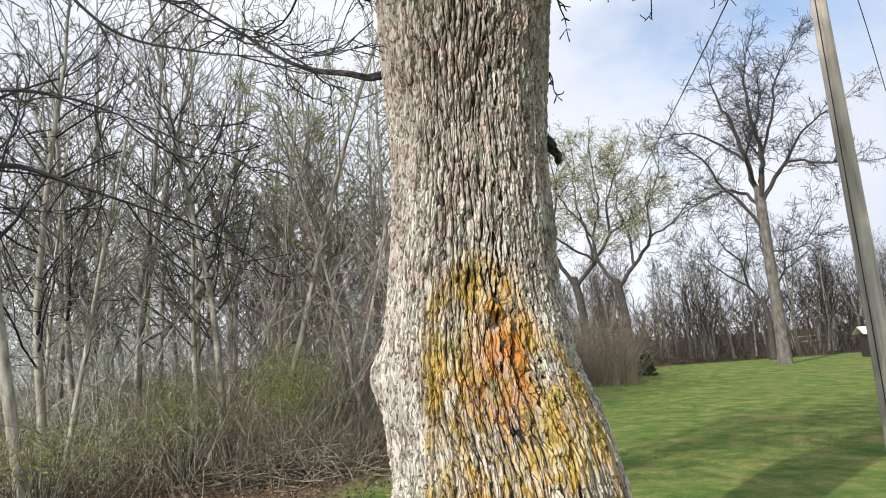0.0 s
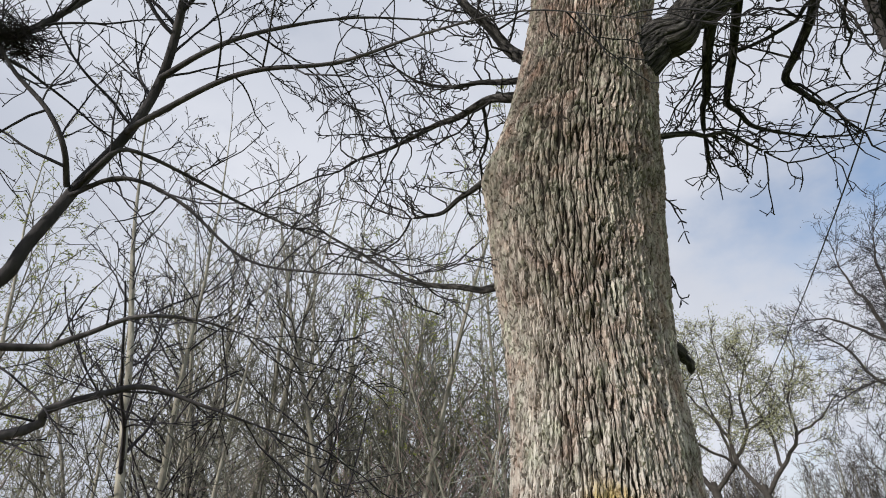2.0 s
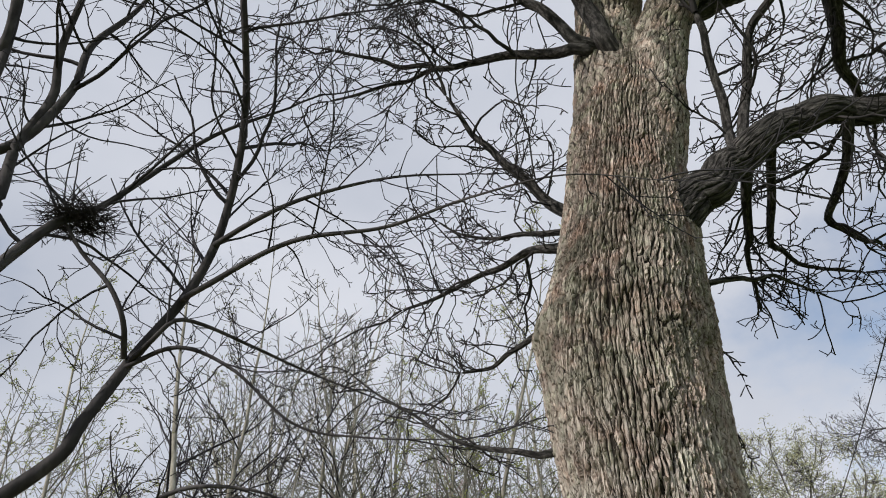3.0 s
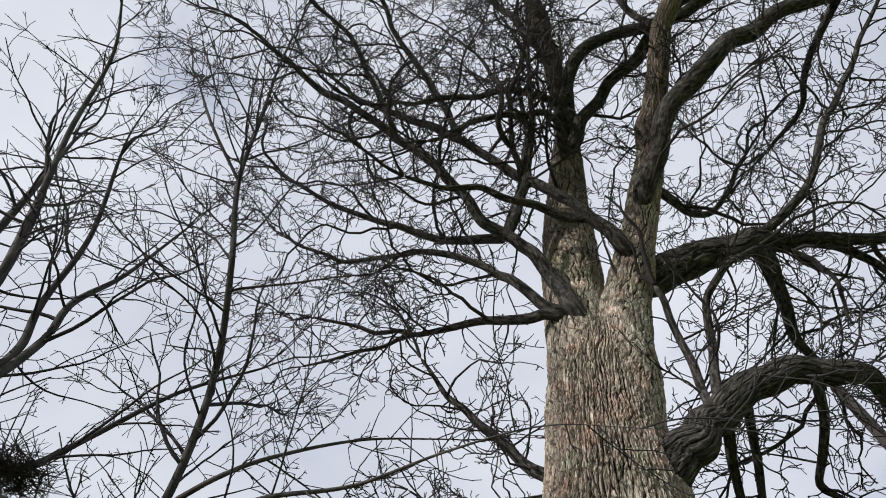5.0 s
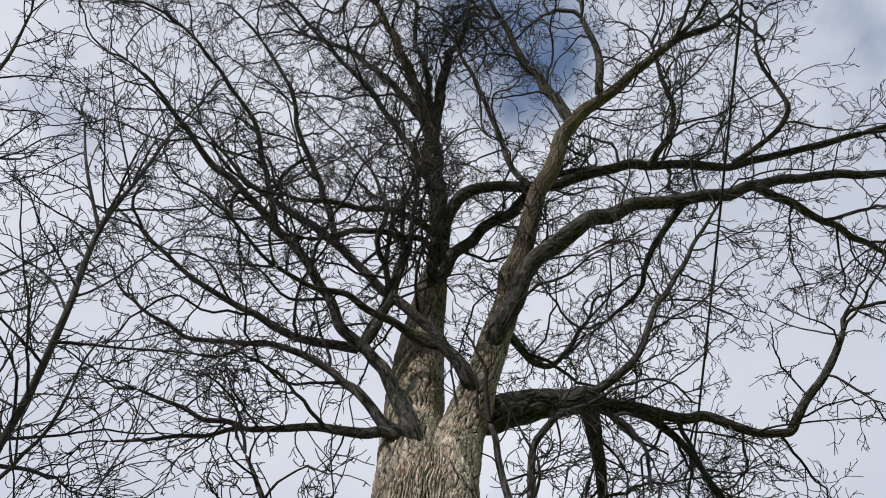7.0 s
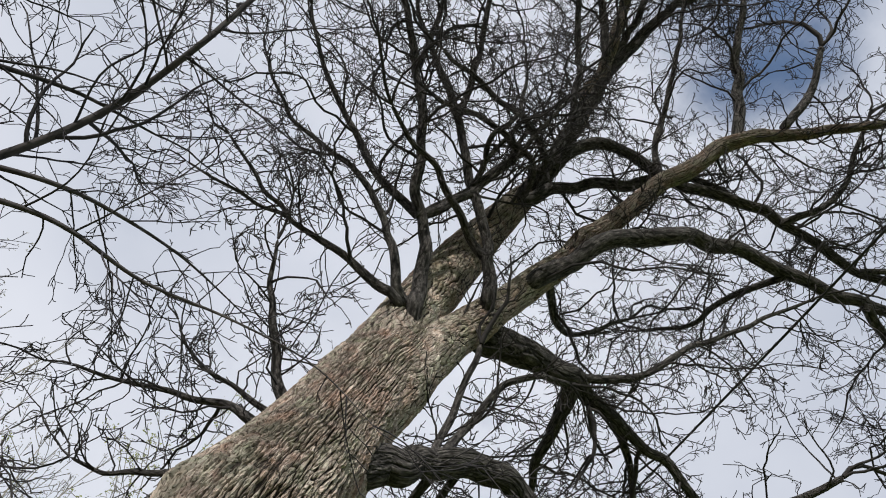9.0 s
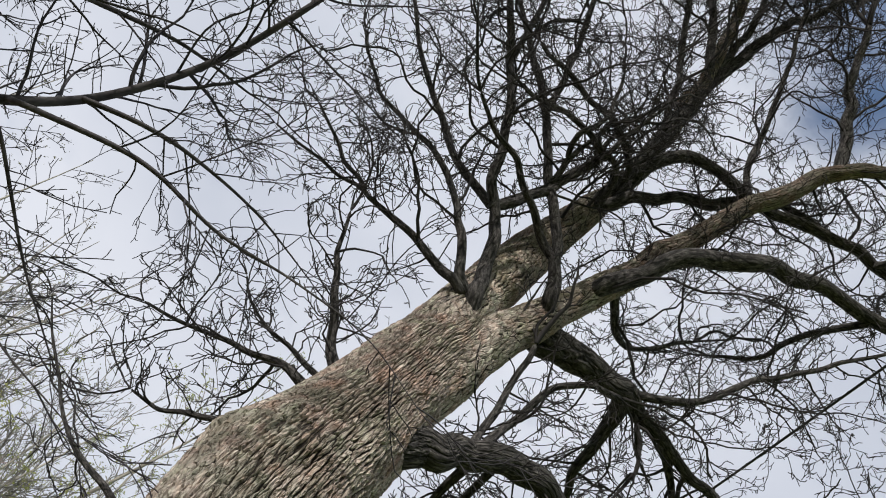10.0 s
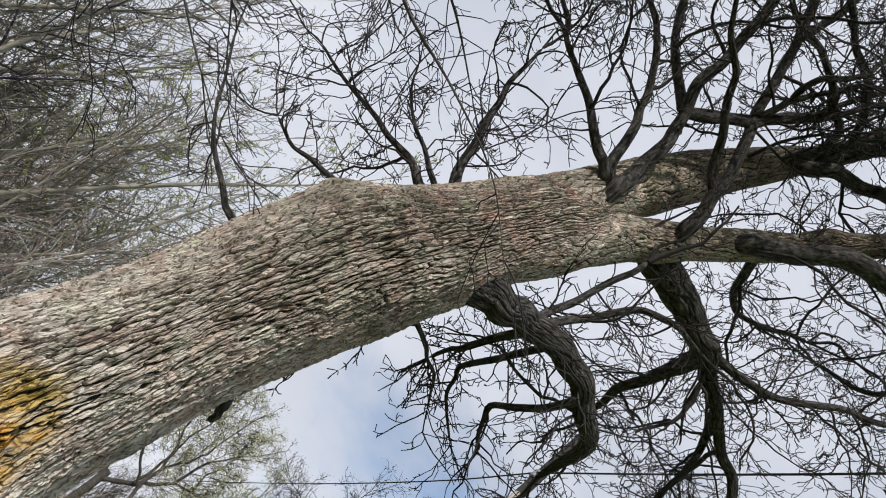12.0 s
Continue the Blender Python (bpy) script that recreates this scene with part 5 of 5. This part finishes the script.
# ---- undergrowth ----
def thicket(name, seed, count, place, tall, r, material, label, category="brush", arch=0.5, skew=1.0):
    """Many thin crossing stems, as one."""
    rng, tw = random.Random(seed), Twigs()
    for _ in range(count):
        x, y = place(rng)
        a, ln = rng.uniform(0, 6.283), tall[0] + (tall[1] - tall[0]) * rng.random() ** skew
        d = unit(math.cos(a) * rng.uniform(0, 0.9), math.sin(a) * rng.uniform(0, 0.9), 1)
        p, pts, n = (x, y, -0.05), [(x, y, -0.05)], 5
        for i in range(n):
            d = unit(d[0] + rng.gauss(0, 0.16), d[1] + rng.gauss(0, 0.16), d[2] - arch * i / n * 0.5 + rng.gauss(0, 0.08))
            p = tuple(p[k] + d[k] * ln / n for k in range(3))
            p = (p[0], p[1], max(0.01, p[2]))
            pts.append(p)
        rr = r * rng.uniform(0.5, 1.3)
        tw.add(pts, [rr * (1 - 0.7 * i / n) for i in range(n + 1)], 3)
        for _ in range(2):
            i = rng.randint(2, n - 1)
            cd = aside(d, radians(rng.uniform(30, 80)), rng.uniform(0, 6.283))
            q, side = pts[i], [pts[i]]
            for _ in range(2):
                cd = unit(cd[0] + rng.gauss(0, 0.2), cd[1] + rng.gauss(0, 0.2), cd[2] + rng.gauss(0, 0.2))
                q = tuple(q[k] + cd[k] * ln * 0.14 for k in range(3))
                side.append(q)
            tw.add(side, [rr * 0.6, rr * 0.45, rr * 0.3], 3)
    return tagged(new(name, tw.mesh(name, material)), label, category, kind="stuff")


def wedge(lo, hi, near, far_):
    def pick(rng):
        az, r = radians(rng.uniform(lo, hi)), math.sqrt(rng.uniform(near**2, far_**2))
        return r * math.sin(az), -3.2 + r * math.cos(az)
    return pick


thicket("bramble_thicket", 201, 1500, wedge(-62, -13, 8.6, 14), (0.5, 1.9), 0.0085, M_WEED, "tangled grey-brown bramble stems under the saplings")
thicket("grey_thicket", 206, 1500, wedge(-44, -9, 11.0, 22), (1.2, 4.8), 0.014, M_MIST, "tall tangled grey leafless undergrowth between the saplings", arch=0.35)
thicket("reddish_thicket", 202, 550, wedge(-27, -9, 10.5, 17), (1.0, 5.0), 0.009, M_REDT, "reddish leafless shrub thicket")
thicket("dry_stalks", 203, 800, wedge(-24, -9, 9.4, 12.5), (0.4, 1.1), 0.005, M_WEED, "upright dry brown weed stalks", arch=0.1)
thicket("distant_brush", 207, 1700, lambda g: (g.uniform(-2, 62), 46 + g.uniform(0, 12)), (1.2, 6.0), 0.065, M_BRUSH, "grey-brown mass of far leafless woods", arch=0.4, skew=1.4)
thicket("hedge_brush", 204, 2200, lambda g: (g.uniform(1.0, 48), 35.6 + 1.2 * math.sin(g.uniform(0, 6.28)) + 7 * g.random() ** 1.6), (0.5, 4.6), 0.015, M_BRUSH, "dense brown leafless brush along the lawn's far edge", arch=0.7, skew=2.2)
thicket("oakside_brush", 205, 1300, lambda g: (0.6 + 3.3 * g.random() ** 1.3, 20 + g.uniform(0, 6)), (0.6, 4.2), 0.010, M_TAWNY, "brown leafless bushes behind the oak", arch=1.0, skew=1.3)


def brush_pile():
    """Dead branches thrown together at the edge of the wood."""
    rng, tw = random.Random(33), Twigs()
    for _ in range(150):
        x, y = rng.gauss(0, 0.7), rng.gauss(0, 0.45)
        z = abs(rng.gauss(0, 0.16)) * math.exp(-(x * x + y * y)) + 0.02
        a, ln, tip = rng.uniform(0, 3.1416), rng.uniform(0.4, 1.7), rng.gauss(0, 0.12)
        pts = []
        for k in range(6):
            f = k / 5 - 0.5
            pts.append((x + math.cos(a) * ln * f + rng.gauss(0, 0.03), y + math.sin(a) * ln * f + rng.gauss(0, 0.03), max(0.015, z + tip * f * 2 + rng.gauss(0, 0.02))))
        r = rng.uniform(0.004, 0.016)
        tw.add(pts, [r * (1 - 0.12 * k) for k in range(6)], 4)
    ob = new("brush_pile", tw.mesh("brush_pile", M_TAWNY))
    ob.location = (-3.2, 5.9, 0)
    tagged(ob, "low heap of dead grey branches at the wood's edge", "brush pile", kind="stuff")


brush_pile()


def scatter_leaves():
    rng = random.Random(9)
    place = wedge(-64, -8, 6.8, 15)
    spots = [(*place(rng), 0.02) for _ in range(14000)]
    tagged(new("leaf_litter", leaf_cloud("leaf_litter", rng, spots, 0.028, 0.015, M_LITTER)), "curled brown dead leaves on the woodland floor", "leaves", kind="stuff")
    for name, az, r, many, wide, high in (("leafing_shrub", -28, 10.2, 5200, 0.7, 0.60), ("leafing_shrub", -19.5, 10.4, 9000, 0.75, 0.72), ("leafing_shrub", -37, 9.2, 4200, 1.3, 0.42), ("leafing_shrub", -44, 9.8, 3600, 1.2, 0.42)):
        a = radians(az)
        x, y = r * math.sin(a), -3.2 + r * math.cos(a)
        spots = []
        for _ in range(many):
            u, v = rng.gauss(0, wide * 0.5), rng.gauss(0, wide * 0.5)
            spots.append((u, v, max(0.1, rng.gauss(high * 1.6, high * 0.5))))
        ob = thing(name, (x, y, 0), "low shrub in fresh yellow-green leaf under bare saplings", "shrub", "leafing shrubs")
        tw = Twigs()
        for _ in range(60):
            e = rng.choice(spots)
            tw.add([(e[0] * 0.2, e[1] * 0.2, -0.03), (e[0] * 0.5, e[1] * 0.5, e[2] * 0.5), e], [0.008, 0.006, 0.003], 3)
        part_mesh("twig_spray", tw.mesh("twig_spray", M_SAPT), ob, "", "stuff")
        part_mesh("foliage", leaf_cloud("foliage", rng, spots, 0.0155, 0.05, M_BUD), ob, "", "stuff")


scatter_leaves()


def grass():
    """Blades on the part of the lawn that lies nearest."""
    rng, v, q = random.Random(12), [], []
    for _ in range(30000):
        az, r = radians(rng.uniform(-14, 36)), rng.uniform(4.5, 26)
        x, y = r * math.sin(az), -3.2 + r * math.cos(az)
        if x < -0.8 + rng.gauss(0, 0.5) or math.hypot(x, y) < 0.65:
            continue
        a, hgt, w = rng.uniform(0, 6.283), rng.uniform(0.015, 0.042), rng.uniform(0.003, 0.007)
        lx, ly = rng.gauss(0, 0.03), rng.gauss(0, 0.03)
        n = len(v)
        cx, cy = math.cos(a) * w, math.sin(a) * w
        v += [(x - cx, y - cy, -0.02), (x + cx, y + cy, -0.02), (x + lx + cx * 0.2, y + ly + cy * 0.2, hgt), (x + lx - cx * 0.2, y + ly - cy * 0.2, hgt)]
        q.append((n, n + 1, n + 2, n + 3))
    tagged(new("grass_blades", mesh_of("grass_blades", np.array(v), np.array(q), M_GRASS, smooth=False)), "short uneven spring grass blades", "grass", kind="stuff")


grass()


def conifer():
    rng = random.Random(31)
    ob = thing("small_conifer", (4.85, 25.0, 0), "small dark evergreen bush at the lawn's edge", "bush")
    spots = []
    for _ in range(1500):
        z = rng.uniform(0.02, 1.0)
        w = 0.42 * (1 - z) ** 0.7 + 0.04
        a = rng.uniform(0, 6.283)
        k = w * math.sqrt(rng.random())
        spots.append((math.cos(a) * k, math.sin(a) * k, z * 1.0))
    tw = Twigs()
    tw.add([(0, 0, -0.1), (0, 0, 0.5), (0, 0, 0.95)], [0.04, 0.03, 0.01], 6)
    part_mesh("trunk", tw.mesh("trunk", M_SAP), ob)
    part_mesh("foliage", leaf_cloud("foliage", rng, spots, 0.06, 0.02, M_CONIFER), ob, "", "stuff")


conifer()


# ---- pole, cables, roofed box, fence ----
def tube(name, ctrl, sides, material, parent, label="", step=0.3):
    s = spline(ctrl, step)
    tw = Twigs()
    tw.add([tuple(v) for v in s[:, :3]], list(s[:, 3]), sides)
    return part_mesh(name, tw.mesh(name, material), parent, label)


def box(bm, size, at, bevel=0.0):
    made = bmesh.ops.create_cube(bm, size=1.0)["verts"]
    bmesh.ops.scale(bm, vec=size, verts=made)
    bmesh.ops.translate(bm, vec=at, verts=made)
    if bevel:
        edges = list({e for v in made for e in v.link_edges})
        bmesh.ops.bevel(bm, geom=edges, offset=bevel, segments=2, affect="EDGES")


def utility_pole():
    ob = thing("utility_pole", (4.15, 5.0, 0), "weathered grey wooden utility pole beside the lawn", "pole")
    ctrl = [(0.01 * math.sin(z * 0.8), 0, z, 0.118 - 0.005 * z) for z in (-0.2, 1, 2, 3, 4, 5, 6, 6.98)]
    tube("shaft", ctrl, 20, M_POLE, ob, "", 0.25)
    bm = bmesh.new()
    bmesh.ops.create_cone(bm, cap_ends=True, segments=20, radius1=0.082, radius2=0.078, depth=0.03, matrix=pose(0, 0, 8.75))
    part("cap", bm, M_DARKW, ob, "cut pole top")
    tube("top_section", [(0.01 * math.sin(z * 0.8), 0, z, 0.121 - 0.005 * z) for z in (6.94, 7.2, 7.6, 8.2, 8.75)], 20, M_DARKW, ob, "dark tarred upper part of the pole", 0.25)
    bm = bmesh.new()
    box(bm, (0.05, 0.10, 0.16), (-0.095, -0.02, 7.38), 0.01)
    part("bracket", bm, M_STEEL, ob, "steel cable bracket")
    tube("ground_wire", [(-0.085, -0.085, z, 0.006) for z in (0.0, 2.0, 4.0, 6.0, 7.3)], 5, M_CABLE, ob, "thin dark wire stapled down the pole", 0.5)


utility_pole()


def cable(pts, r, label):
    ob = new("cable")
    tagged(ob, label, "cable")
    ob.location = pts[0]
    o = pts[0]
    tube("line", [(x - o[0], y - o[1], z - o[2], r) for x, y, z in pts], 6, M_CABLE, ob, "", 0.8)
    return ob


cable(((4.6, 46, 6.6), (4.62, 30, 6.9), (4.5, 16, 7.2), (4.3, 8.5, 7.36), (4.05, 4.98, 7.38)), 0.014, "black overhead cable strung to the pole")
cable(((4.05, 4.98, 7.38), (3.95, 1.5, 7.30), (3.80, -2.6, 7.28), (3.6, -8, 7.3), (3.2, -20, 7.8)), 0.014, "black overhead cable passing the oak's crown")
cable(((4.28, 5.0, 7.9), (6.8, 9.0, 7.0), (12, 17.5, 5.4), (24, 37, 4.6)), 0.008, "thin overhead wire leading away from the pole")


def roofed_box():
    """A low dark box under a white pitched roof, far out on the lawn."""
    ob = thing("roofed_box", (BOX_AT[0], BOX_AT[1], 0), "low dark wooden box with a white pitched roof on the lawn", "box")
    bm = bmesh.new()
    box(bm, (0.9, 0.7, 1.05), (0, 0, 0.5), 0.02)
    part("body", bm, M_DARKW, ob, "dark boarded body")
    for side in (-1, 1):
        bm = bmesh.new()
        box(bm, (1.25, 0.62, 0.035), (0, 0, 0), 0.008)
        bmesh.ops.transform(bm, matrix=pose(0, side * 0.25, 1.16, -side * 32), verts=bm.verts)
        part("roof_panel", bm, M_WHITE, ob, "white roof panel")


BOX_AT = (15.5, 28.8)
roofed_box()


def rail_fence():
    ob = thing("rail_fence", (22.6, 47.5, 0), "low grey wooden rail fence past the lawn", "fence")
    for k in range(7):
        bm = bmesh.new()
        box(bm, (0.12, 0.12, 1.0), (k * 1.2 - 3.6, 0, 0.45), 0.01)
        part("post", bm, M_FENCE, ob)
    for z in (0.5, 0.85):
        bm = bmesh.new()
        box(bm, (7.4, 0.04, 0.08), (0, -0.08, z), 0.008)
        part("rail", bm, M_FENCE, ob)


rail_fence()
